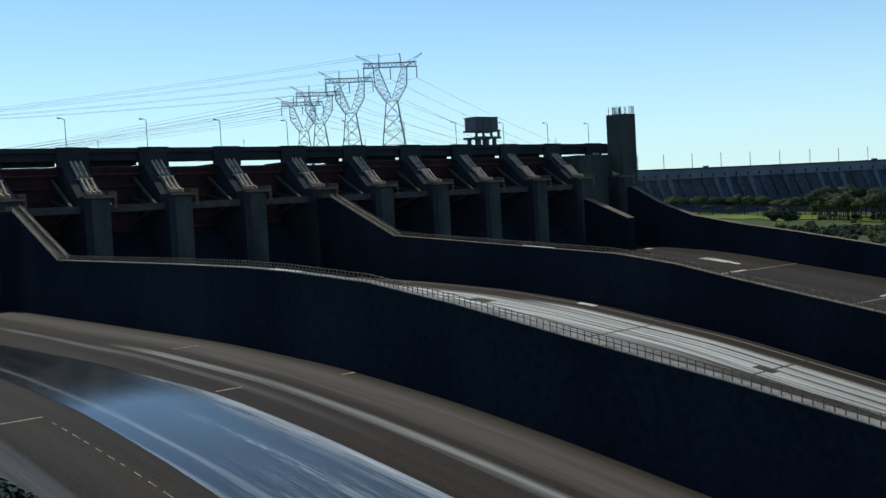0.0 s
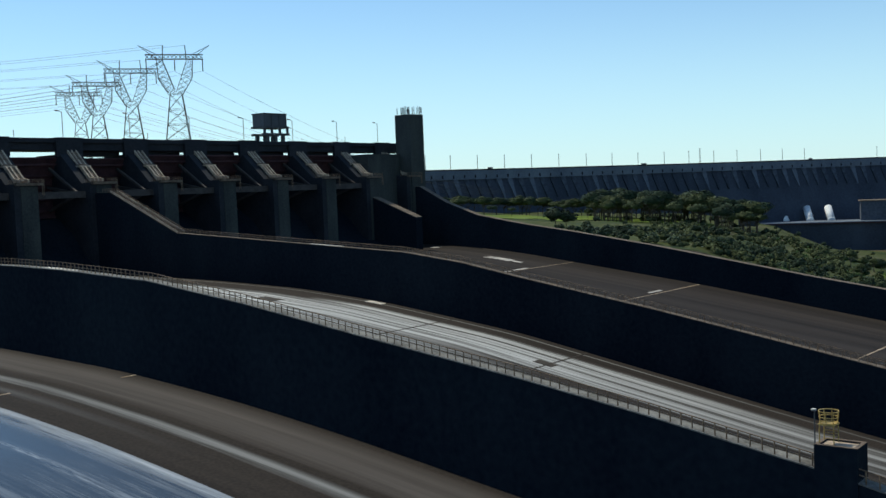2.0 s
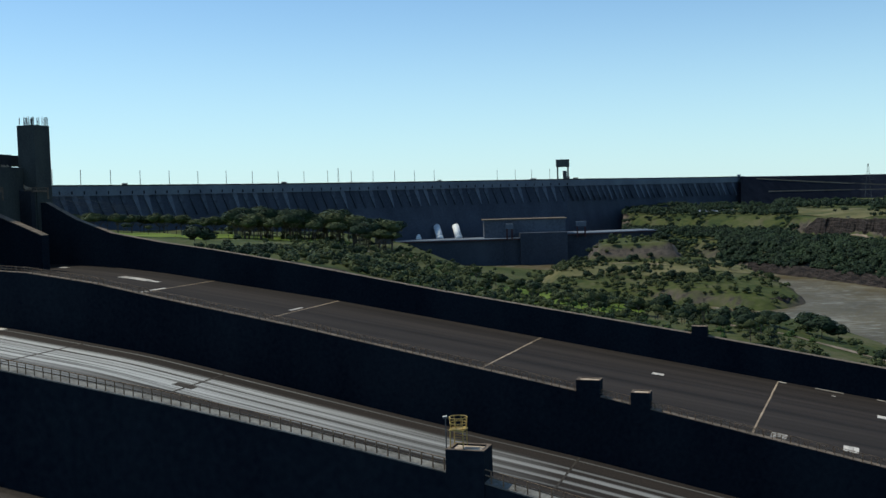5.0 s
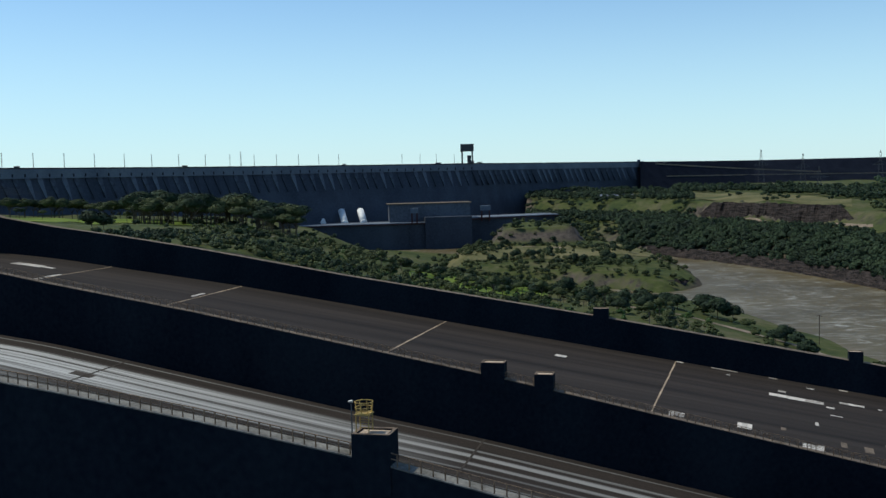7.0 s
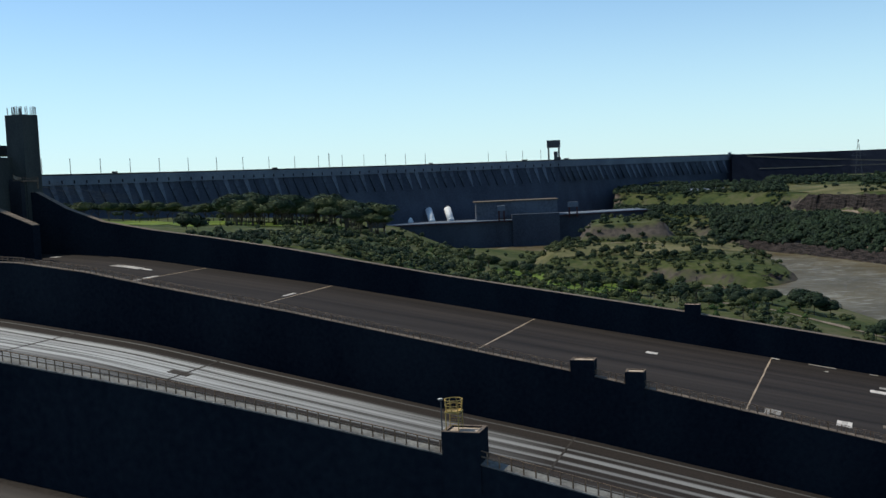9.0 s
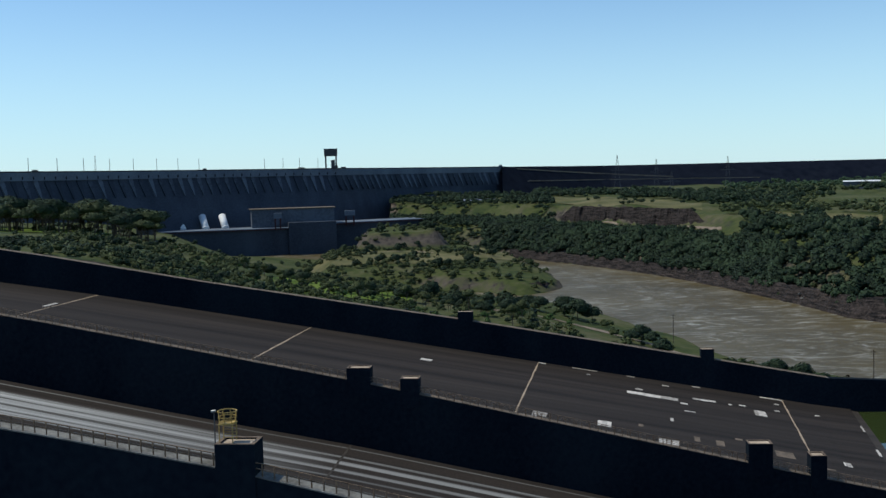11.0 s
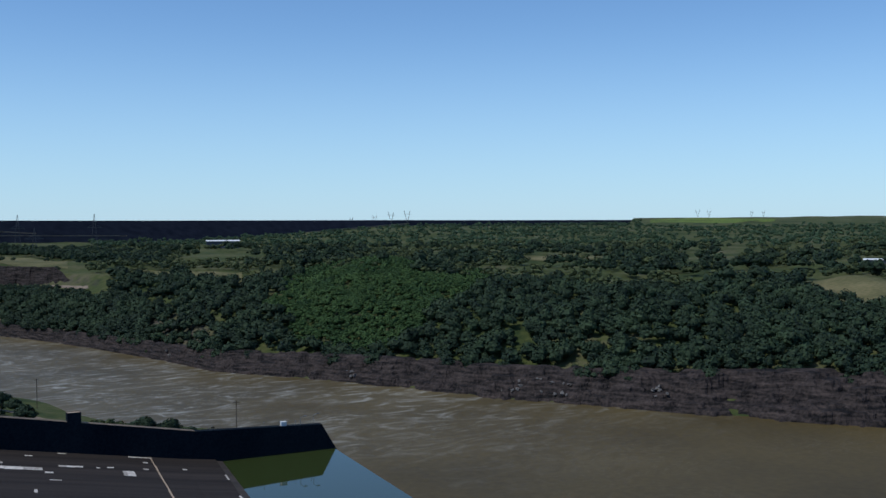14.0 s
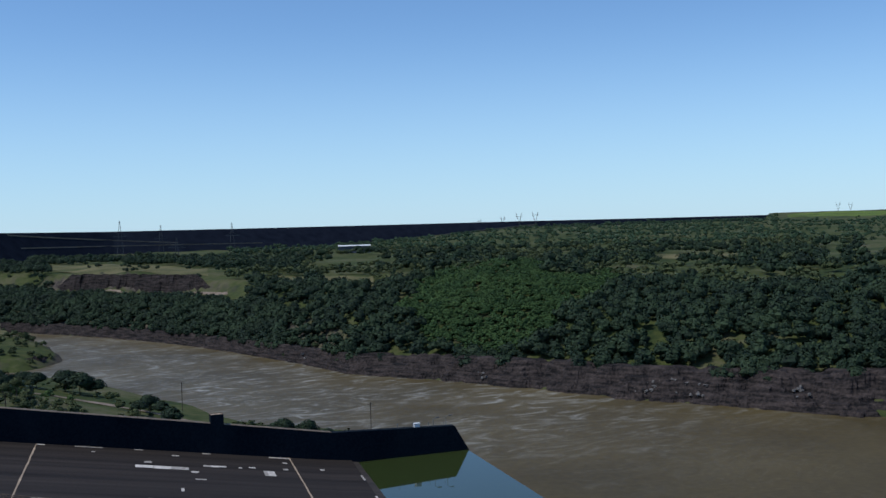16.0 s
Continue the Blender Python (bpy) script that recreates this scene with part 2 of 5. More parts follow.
def part(name, bm, material, parent=None, label="", smooth=False):
    me = bpy.data.meshes.new(name)
    bmesh.ops.recalc_face_normals(bm, faces=bm.faces)
    bm.to_mesh(me)
    bm.free()
    me.materials.append(material)
    if smooth:
        me.polygons.foreach_set("use_smooth", [True] * len(me.polygons))
    ob = new(name, me)
    if parent:
        ob.parent = parent
    if label:
        ob["label"] = label
    return ob


def arrays(name, verts, faces, material, parent=None, label="", smooth=False):
    me = bpy.data.meshes.new(name)
    me.from_pydata([tuple(v) for v in verts], [], [tuple(int(i) for i in f) for f in faces])
    me.materials.append(material)
    if smooth:
        me.polygons.foreach_set("use_smooth", [True] * len(me.polygons))
    ob = new(name, me)
    if parent:
        ob.parent = parent
    if label:
        ob["label"] = label
    return ob


def holder(name, label="", category="", group="", kind=""):
    return tagged(new(name), label, category, group, kind)


# the spillway's own plan: u along its crest, v down the chutes
P0, H2 = Vector((-147.6, 279.2)), math.sqrt(0.5)


def W(u, v, z):
    return Vector((P0.x + H2 * (u + v), P0.y + H2 * (u - v), z))


def plain(x, y, z):
    return Vector((x, y, z))


def block(bm, a0, a1, b0, b1, c0, c1, at=W):
    """A box; c0 and c1 may be pairs, for its two b ends."""
    lo, hi = (c0 if isinstance(c0, tuple) else (c0, c0)), (c1 if isinstance(c1, tuple) else (c1, c1))
    v = [bm.verts.new(at(a, b, c)) for a in (a0, a1) for b, c in ((b0, lo[0]), (b1, lo[1]), (b1, hi[1]), (b0, hi[0]))]
    for f in ((0, 1, 2, 3), (7, 6, 5, 4), (0, 4, 5, 1), (1, 5, 6, 2), (2, 6, 7, 3), (3, 7, 4, 0)):
        bm.faces.new([v[i] for i in f])


def prism(bm, a0, a1, outline, at=W):
    """An outline in (b, c), drawn out from a0 to a1."""
    l = [bm.verts.new(at(a0, b, c)) for b, c in outline]
    r = [bm.verts.new(at(a1, b, c)) for b, c in outline]
    bm.faces.new(l), bm.faces.new(r[::-1])
    for i in range(len(l)):
        j = (i + 1) % len(l)
        bm.faces.new((l[j], l[i], r[i], r[j]))


def beam(bm, p, q, w, n=4):
    """A bar from p to q."""
    p, q = Vector(p), Vector(q)
    d = (q - p).normalized()
    s = d.cross(Vector((0, 0, 1)) if abs(d.z) < 0.9 else Vector((1, 0, 0))).normalized()
    t = d.cross(s)
    rings = []
    for c in (p, q):
        rings.append([bm.verts.new(c + (s * math.cos(a) + t * math.sin(a)) * w) for a in (2 * math.pi * (i + 0.5) / n for i in range(n))])
    for i in range(n):
        j = (i + 1) % n
        bm.faces.new((rings[0][i], rings[0][j], rings[1][j], rings[1][i]))
    bm.faces.new(rings[0][::-1]), bm.faces.new(rings[1])


def lerp(x, xs, ys):
    return float(np.interp(x, xs, ys))


def box_part(name, parent, material, *dims, label="", at=W):
    bm = bmesh.new()
    block(bm, *dims, at=at)
    return part(name, bm, material, parent, label)


def beam_part(name, parent, material, p, q, w, n=6, label=""):
    bm = bmesh.new()
    beam(bm, p, q, w, n)
    return part(name, bm, material, parent, label)


# ---- terrain ----
FLOOR_V = [-20, 10, 32, 84, 137, 216, 296, 378, 400]
FLOOR_NEAR = ([-20, 80, 134, 170, 197, 218, 235, 300, 400], [76.5, 76.6, 76.5, 75.4, 73.3, 70.9, 68.5, 59.5, 45])
FLOOR_MID = ([-20, 29, 62, 96, 127, 168, 201, 237, 262, 304, 400], [76.5, 76.6, 76.0, 74.8, 72.2, 66.7, 60.4, 53.6, 49.2, 40.7, 21])
FLOOR_FAR = ([-20, 8, 32, 60, 84, 137, 216, 296, 378, 400], [76.2, 76.0, 75.0, 72.2, 68.8, 61.4, 48.6, 35.6, 22.1, 18.5])
WALL_NEAR = ([0, 14, 47, 112, 140, 155, 178, 198, 218, 241, 256, 272, 284, 400], [103.6, 103.6, 90.6, 90.5, 90.3, 89.9, 88.7, 86.3, 83.4, 80.2, 77.8, 74.9, 72.2, 46])
WALL_MID = ([0, 8.5, 42.5, 112, 133, 151, 168, 202, 262, 349, 400], [103.5, 103.5, 90.1, 86.1, 84.9, 82.6, 79.4, 73.4, 61.8, 43.2, 33])
WALL_FAR = ([-8, 3, 18, 35, 58, 82, 118, 178, 268, 352, 393, 445], [102, 102, 94.5, 88.6, 84.6, 81.3, 75.7, 65.1, 50.9, 36.5, 29.4, 27.4])
def skew(v):
    """How far a cross joint of the far chute lags, per metre from its outer wall."""
    return lerp(v, [137, 216, 296, 378, 400, 445], [0.01, 0.04, 0.07, 0.10, 0.13, 0.08])


AZ_R = [0, 10, 20, 24, 27, 31, 35, 39, 43, 46, 50, 55, 60, 66]
R_R = [380, 450, 600, 750, 860, 930, 1600]
Z_R = np.array([
    (90, 88, 88, 86, 85, 84, 80), (84, 82, 78, 75, 74, 73, 66), (74, 71, 67, 65, 64, 62, 52), (66, 62, 57, 54, 52, 50, 30),
    (58, 54, 48, 42, 36, 32, -8), (50, 45, 36, 27, 20, 14, -8), (44, 40, 30, 22, 14, 6, -8), (38, 34, 25, 14, 3, -5, -8),
    (32, 28, 20, 9, -2, -6, -8), (26, 23, 14, 3, -5, -6, -8), (20, 17, 5, -6, -7, -7, -8), (15, 10, -4, -6, -7, -7, -8),
    (11, 6, -6, -6, -7, -7, -8), (-6, -6, -6, -6, -7, -7, -8)], dtype=float)
SHORE_AZ, SHORE_R = [34, 38, 43.5, 48.6, 55.5, 60.3, 67.3, 76.4, 86, 95.7, 120, 180], [1620, 1430, 1243, 1087, 868, 735, 668, 594, 560, 548, 560, 900]


def far_shore(a):
    return lerp(a, SHORE_AZ, SHORE_R)


def dam_r(a):
    return lerp(a, [0, 5, 14, 25, 33, 42, 48, 60, 70, 83, 86], [1110, 1140, 1310, 1540, 1720, 2150, 2580, 2930, 3220, 4200, 4500])


def pen_in(a):
    """The peninsula's shore towards the lookout."""
    return lerp(a, [30, 37, 40.2, 43, 44.6, 45.5], [940, 930, 900, 872, 885, 915])


def pen_out(a):
    """The peninsula's shore towards the dam."""
    return lerp(a, [30, 31.4, 34, 39, 42.2, 44.8, 45.5], [1180, 1230, 1400, 1400, 1260, 1010, 930])


def near_land(a, r):
    i = min(max(np.interp(a, AZ_R, range(len(AZ_R))), 0), len(AZ_R) - 1.001)
    k = int(i)
    p, q = np.interp(r, R_R, Z_R[k]), np.interp(r, R_R, Z_R[k + 1])
    z = float(p + (q - p) * (i - k))
    # the peninsula before the powerhouse, and the mound on it
    w = noise.noise(Vector((a * 0.5, r * 0.01, 6))) * 18
    side = lerp(a, [30.5, 32.5, 45.3, 45.7], [0, 1, 1, 0])
    d0, d1 = r + w * 0.5 - pen_in(a), pen_out(a) - r - w * 0.5
    pen = min(lerp(d0, [-15, 0, 14, 45, 150], [-6, 0.5, 11, 15, 19]), lerp(d1, [-20, 0, 25, 120], [-6, 0.5, 9, 19]))
    pen = (pen * lerp(a, [41, 45.4], [1, 0.45]) if pen > 0 else pen) * side - 6 * (1 - side)
    dome = lerp(a, [33.2, 34.6, 38.4, 39.8], [0, 1, 1, 0])
    top = lerp(r + w, [1160, 1200, 1225, 1330, 1370], [-6, 20, 38, 39, -6]) * dome - 6 * (1 - dome)
    return max(z, pen, top) if 29 < a < 46 else z


def far_land(a, r):
    d = r - far_shore(a)
    rough = noise.noise(Vector((a * 0.35, r * 0.012, 3)))
    z = lerp(d, [-30, 0, 5, 26, 50, 110, 190, 300, 700, 2500], [-9, -0.6, 1.5, 9, 16, 34, 46, 55, 60, 71])
    if a < 56:
        k = min((56 - a) / 6, 1)
        z = z * (1 - k) + k * lerp(d, [-30, 0, 8, 60, 100, 115, 160, 190, 210, 400, 2500], [-9, -0.6, 4, 24, 33, 35, 37, 39, 58, 66, 72])
    z += rough * min(max(d, 0), 200) * 0.03
    # a rounded hill by the river, and the plain that climbs to the dam's far end
    z += 15 * math.exp(-((a - 69.8) / 4.6) ** 2) * lerp(d, [60, 170, 240, 330, 480], [0, 0.8, 1, 0.6, 0])
    if a > 60 and r > 1700:
        z += min((r - 1700) * 0.021 * min((a - 60) / 10, 1), 29 if a < 83.5 else 60)
    return z


def land(x, y):
    """Height of the ground."""
    r, a = math.hypot(x, y), math.degrees(math.atan2(x, y))
    px, py = x - P0.x, y - P0.y
    u, v = H2 * (px + py), H2 * (px - py)
    if a < -60 or a > 140:
        return 78.0 - (30.0 if a > 140 else 0) * min(max((a - 140) / 30, 0), 1)
    if u < 272 and -60 < v:
        if u < -84:
            return lerp(v, [0, 150, 300, 460, 560], [84, 82, 72, 20, -8])
        return lerp(v, [-60, 380, 440, 470], [62, 0, -4, -9])
    if u < 330 and v <= -10:
        return 62.0
    if r < far_shore(a) - 40 or a < 36:
        return near_land(a, r) + (noise.noise(Vector((x, y, 0)) * 0.012) * 3 + noise.noise(Vector((x, y, 7)) * 0.04) * 1.2) * (1 if near_land(a, r) > 4 else 0)
    z = far_land(a, r)
    return max(z, near_land(a, r)) if a < 48 else z


azs = np.concatenate([np.arange(-180, -45, 7.5), np.arange(-45, 0, 1.5), np.arange(0, 104, 0.4), np.arange(104, 180, 4)])
rs = np.concatenate([np.geomspace(25, 400, 26), np.arange(410, 1400, 9.0), np.geomspace(1410, 4900, 40)])
verts = [(r * math.sin(radians(a)), r * math.cos(radians(a)), land(r * math.sin(radians(a)), r * math.cos(radians(a)))) for a in azs for r in rs]
na, nr = len(azs), len(rs)
faces = [(i * nr + j, (i + 1) % na * nr + j, (i + 1) % na * nr + j + 1, i * nr + j + 1) for i in range(na) for j in range(nr - 1)]
faces.append([i * nr for i in range(na)][::-1])
ground = tagged(arrays("ground", verts, faces, M_GROUND, smooth=True), "grassy and rocky land on both sides of a river", "ground", kind="structure")

# ---- water ----
M_RIVER = mat("brown_river_water", (0.054, 0.038, 0.012), (0.095, 0.068, 0.024), 0.45, 0.012, 0.25, 0.22, 0.6, spec=0.08, stretch=(1, 1, 1))


def foamy(N, L, co, nz):
    sp = N.new("ShaderNodeSeparateXYZ")
    L.new(co, sp.inputs[0])
    big = N.new("ShaderNodeTexNoise")
    big.inputs["Scale"].default_value = 0.011
    L.new(co, big.inputs["Vector"])
    zone = calc(N, L, "MULTIPLY", ramped(N, L, calc(N, L, "SUBTRACT", sp.outputs["Y"], calc(N, L, "MULTIPLY", sp.outputs["X"], 0.12)), 240, 460), ramped(N, L, big.outputs[0], 0.32, 0.50))
    lines = ramped(N, L, nz, 0.5, 0.8)
    faint = calc(N, L, "MULTIPLY", ramped(N, L, calc(N, L, "ABSOLUTE", calc(N, L, "SUBTRACT", nz, 0.5), 0), 0.012, 0.0), 0.13)
    return calc(N, L, "MAXIMUM", calc(N, L, "MULTIPLY", zone, calc(N, L, "MULTIPLY", calc(N, L, "ADD", lines, 0.1), 0.62)), calc(N, L, "MULTIPLY", faint, ramped(N, L, big.outputs[0], 0.38, 0.6)))


also(M_RIVER, (0.2, 0.19, 0.15), (0.55, 0.54, 0.48), foamy, 0.035, (0.9, 1.7, 1), 35, None, 2.4)
bm = bmesh.new()
bm.faces.new([bm.verts.new(p) for p in ((-200, -2500, 0), (2600, -2500, 0), (2600, 2600, 0), (-200, 2600, 0))])
river = tagged(part("water", bm, M_RIVER), "broad brown river with foam streaks", "river", kind="structure")

# ---- spillway: chutes and walls ----
def steps(table, v0, v1, gap=8.0):
    vs = sorted({v0, v1, *[v for v in table[0] if v0 < v < v1], *np.arange(v0 + gap, v1 - gap / 2, gap).tolist()})
    # a smoothed profile, so that the bends are rounded
    return [(v, sum(lerp(v + d, *table) for d in (-7, -3.5, 0, 3.5, 7)) / 5) for v in vs]


def chute(name, label, u0, u1, v1, table, material):
    bm = bmesh.new()
    line = steps(table, -12, v1)
    lag = (lambda u, v: skew(v) * (u - 262)) if table is FLOOR_FAR else (lambda u, v: 0.0)
    top = [[bm.verts.new(W(u, v + lag(u, v), z)) for v, z in line] for u in (u0, u1)]
    low = [[bm.verts.new(W(u, v + lag(u, v), z - 3)) for v, z in line] for u in (u0, u1)]
    for i in range(len(line) - 1):
        bm.faces.new((top[0][i], top[0][i + 1], top[1][i + 1], top[1][i]))
        bm.faces.new((low[1][i], low[1][i + 1], low[0][i + 1], low[0][i]))
    bm.faces.new((top[0][-1], low[0][-1], low[1][-1], top[1][-1]))
    return tagged(part(name, bm, material), label, "chute floor", kind="structure")


chute_near = chute("chute_floor_1", "wet dark concrete spillway chute with water streaks", -88, -6.3, 430, FLOOR_NEAR, M_FLOOR1)
chute_mid = chute("chute_floor_2", "dark concrete spillway chute with a broad pale stain", -5.0, 99.7, 400, FLOOR_MID, M_FLOOR2)
chute_far = chute("chute_floor_3", "dry dark concrete spillway chute with pale repair patches", 101.0, 262, 400, FLOOR_FAR, M_FLOOR3)


def wall(name, label, u0, u1, v0, v1, table, low, broad=0, top_mat=M_WALLTOP):
    bm = bmesh.new()
    line = [(v, lerp(v, *table)) for v in sorted({v0, v1, *[v for v in table[0] if v0 < v < v1], *np.arange(v0 + 6, v1 - 3, 6).tolist()})]
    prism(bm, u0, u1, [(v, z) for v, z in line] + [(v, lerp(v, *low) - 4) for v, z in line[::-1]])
    # wall faces take the shade-dark colour, the coping keeps paler concrete
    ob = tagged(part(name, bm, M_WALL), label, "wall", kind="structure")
    if broad:
        bm = bmesh.new()
        top = [(v, z) for v, z in line if v <= 52]
        prism(bm, u1 + 0.004, broad, top + [(v, lerp(v, *low) - 4) for v, z in top[::-1]])
        part("upper_wall", bm, M_WALL, ob)
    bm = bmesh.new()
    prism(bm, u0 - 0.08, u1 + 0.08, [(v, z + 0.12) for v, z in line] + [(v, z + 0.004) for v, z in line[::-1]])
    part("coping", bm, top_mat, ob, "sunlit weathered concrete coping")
    return ob


wall_a = wall("wall_1", "tall concrete dividing wall with shade-dark faces", -6.3, -4.7, 0, 400, WALL_NEAR, FLOOR_NEAR, -3.4, M_COPING)
wall_b = wall("wall_2", "tall concrete dividing wall with shade-dark faces", 99.7, 101.3, 0, 400, WALL_MID, FLOOR_MID, 102.6)
wall_c = wall("wall_3", "long concrete side wall of the spillway with shade-dark faces", 262, 265, 0, 393, WALL_FAR, FLOOR_FAR)
bm = bmesh.new()
prism(bm, 262, 265, [(393, 29.4), (440, 27.4), (446, 17), (446, -5), (393, -5)])
part("wall_end", bm, M_WALL, wall_c)
box_part("side_wall", tagged(new("wall_4"), "low dark side wall of the near chute", "wall", kind="structure"), M_WALL, -92, -88, -10, 430, (60, 30), (84, 52))



def stair(parent, u0, u1, v0, v1, table):
    n = int((v1 - v0) / 0.9)
    for i in range(n):
        v = v0 + (v1 - v0) * i / n
        z = lerp(v + 0.45, *table)
        box_part("step", parent, M_BROWN if i % 2 else M_WALLTOP, u0 + 0.3, u1 - 0.3, v, v + 0.62, z - 0.3, z + 0.3)
    for u in (u0 + 0.05, u1 - 0.35):
        bm = bmesh.new()
        prism(bm, u, u + 0.3, [(v0, lerp(v0, *table) + 0.13), (v0, lerp(v0, *table) + 0.75), (v1, lerp(v1, *table) + 0.75), (v1, lerp(v1, *table) + 0.13)])
        part("kerb", bm, M_BEAM, parent, "beige concrete stair kerb")


stair(wall_a, -6.3, -3.4, 14, 47, WALL_NEAR)
stair(wall_b, 99.7, 102.6, 8.5, 42.5, WALL_MID)

# flip bucket with standing water beyond the far chute
bm = bmesh.new()
prism(bm, 104.2, 262, [(400, 18.4), (408, 16.8), (420, 15.5), (432, 16), (443, 17.6), (445, 17.6), (450, -5), (400, -5)],
      at=lambda u, v, z: W(u, v + skew(v) * (u - 262), z))
bucket = tagged(part("flip_bucket", bm, M_FLOOR), "concrete flip bucket at the end of the chute", "spillway", kind="structure")
m = M_POOL = bpy.data.materials.new("clear_still_water")
m.use_nodes = True
b = m.node_tree.nodes["Principled BSDF"]
b.inputs["Base Color"].default_value, b.inputs["Roughness"].default_value = (0.03, 0.042, 0.012, 1), 0.03
bm = bmesh.new()
bm.faces.new([bm.verts.new(W(u, v, 17.9)) for u, v in ((104.3, 376), (104.3, 433), (261.9, 445), (261.9, 398))])
pool = tagged(part("pool_water", bm, M_POOL), "still blue water standing in the flip bucket", "water", kind="structure")

# ---- spillway: crest ----
SPAN, DECK = 26.5, 122.7


def pier(k):
    u = k * SPAN
    ob = holder("pier", "grey concrete gate pier with a sloping top", "pier", "spillway piers")
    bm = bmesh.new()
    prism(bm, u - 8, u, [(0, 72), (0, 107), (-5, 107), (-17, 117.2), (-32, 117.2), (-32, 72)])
    # flank shade goes into the dark body colour, a paler panel marks the lit front
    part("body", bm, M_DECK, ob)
    box_part("front_face", ob, M_PIER, u - 5.8, u - 0.1, 0.004, 0.16, 72, 106.15, label="grey-green streaked concrete face, coloured lighter than the shaded flanks")
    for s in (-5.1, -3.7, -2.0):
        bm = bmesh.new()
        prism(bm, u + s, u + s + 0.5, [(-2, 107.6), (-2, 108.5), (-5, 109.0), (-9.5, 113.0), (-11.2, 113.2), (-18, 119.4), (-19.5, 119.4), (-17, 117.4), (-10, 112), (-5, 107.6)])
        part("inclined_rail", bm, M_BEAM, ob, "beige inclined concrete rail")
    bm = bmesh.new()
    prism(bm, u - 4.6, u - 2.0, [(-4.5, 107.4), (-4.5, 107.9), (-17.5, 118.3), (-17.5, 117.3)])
    part("ramp", bm, M_BROWN, ob, "dark brown ramp")
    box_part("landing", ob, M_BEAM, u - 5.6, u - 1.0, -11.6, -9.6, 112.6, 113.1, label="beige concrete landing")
    for q in range(5):
        v = -6 - q * 2.6
        box_part("crossbar", ob, M_BROWN, u - 5.1, u - 1.5, v - 0.25, v + 0.25, 108.9 + q * 2.1, 109.3 + q * 2.1)
    bm = bmesh.new()
    block(bm, u - 7.6, u + 1.6, -4, 1.2, 106.5, 107.3)
    part("platform", bm, M_BROWN, ob, "weathered service platform")
    bm = bmesh.new()
    for a, b_ in (((u - 7.4, 1.0), (u + 1.5, 1.0)), ((u + 1.5, 1.0), (u + 1.5, -4)), ((u - 7.4, 1.0), (u - 7.4, -4))):
        for h in (107.85, 108.4):
            beam(bm, W(*a, h), W(*b_, h), 0.06)
        for i in range(6):
            f = i / 5
            q = (a[0] + (b_[0] - a[0]) * f, a[1] + (b_[1] - a[1]) * f)
            beam(bm, W(*q, 107.3), W(*q, 108.45), 0.05)
    part("railing", bm, M_RUST, ob)
    # caged ladder hanging from the platform's end
    for w in (1.1, 1.7):
        beam_part("ladder_rail", ob, M_RUST, W(u + w, 0.9, 103.4), W(u + w, 0.9, 108.4), 0.12, 4)
    for i in range(9):
        beam_part("rung", ob, M_RUST, W(u + 1.1, 0.9, 103.7 + i * 0.4), W(u + 1.7, 0.9, 103.7 + i * 0.4), 0.05, 4)
    return ob


for k in range(-1, 11):
    pier(k)

GATE_TOP = {0: 116.8, 1: 116.9, 2: 116.5, 3: 116.3, 4: 116.0}


def gate(k):
    u0, u1 = k * SPAN + 0.05, (k + 1) * SPAN - 8.05
    ob = holder("radial_gate", "red-brown steel radial spillway gate, closed", "sluice gate", "spillway gates")
    top = GATE_TOP.get(k, 117.2)
    cz, cv, rad = 103.5, -4.0, 20.0
    bm = bmesh.new()
    hi, lo = math.asin((top - cz) / rad), math.asin((95.5 - cz) / rad)
    arc = [lo + (hi - lo) * i / 10 for i in range(11)]
    prism(bm, u0, u1, [(cv - rad * math.cos(a), cz + rad * math.sin(a)) for a in arc] + [(cv - (rad - 0.7) * math.cos(a), cz + (rad - 0.7) * math.sin(a)) for a in arc[::-1]])
    part("skin_plate", bm, M_GATE, ob)
    for a in arc[1:-1:2]:
        bm = bmesh.new()
        beam(bm, W(u0, cv - (rad - 1.2) * math.cos(a), cz + (rad - 1.2) * math.sin(a)), W(u1, cv - (rad - 1.2) * math.cos(a), cz + (rad - 1.2) * math.sin(a)), 0.45)
        part("girder", bm, M_GATE, ob)
    for u in (u0 + 2.0, u1 - 2.0):
        for a in (lo + 0.12, (lo + hi) / 2, hi - 0.2):
            bm = bmesh.new()
            beam(bm, W(u, cv, cz), W(u, cv - (rad - 1) * math.cos(a), cz + (rad - 1) * math.sin(a)), 0.6)
            part("arm", bm, M_ARM, ob, "weathered grey-brown steel arm")
    bm = bmesh.new()
    block(bm, u0, u1, cv - 1.2, cv + 1.2, cz - 1.3, cz + 0.9)
    part("trunnion_beam", bm, M_ARM, ob)
    return ob


for k in range(-2, 9):
    gate(k)

bm = bmesh.new()
prism(bm, -70, 240, [(-32, 70), (-32, 93), (-26, 96), (-20, 95.3), (-12, 90), (-4, 82), (4, 77.5), (12, 76.2), (12, 70)])
tagged(part("ogee_crest", bm, M_WALL), "dark curved concrete overflow crest under the gates", "weir", kind="structure")
# closing wall between the last pier and the end pillar
bm = bmesh.new()
block(bm, 238.6, 270, -32, -6, 70, 117)
tagged(part("wall_5", bm, M_PIER), "dark concrete end block of the spillway", "wall", kind="structure")

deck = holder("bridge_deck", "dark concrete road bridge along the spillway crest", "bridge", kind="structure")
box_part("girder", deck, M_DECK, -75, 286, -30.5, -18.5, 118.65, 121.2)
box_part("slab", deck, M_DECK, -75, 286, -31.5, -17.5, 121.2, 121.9)
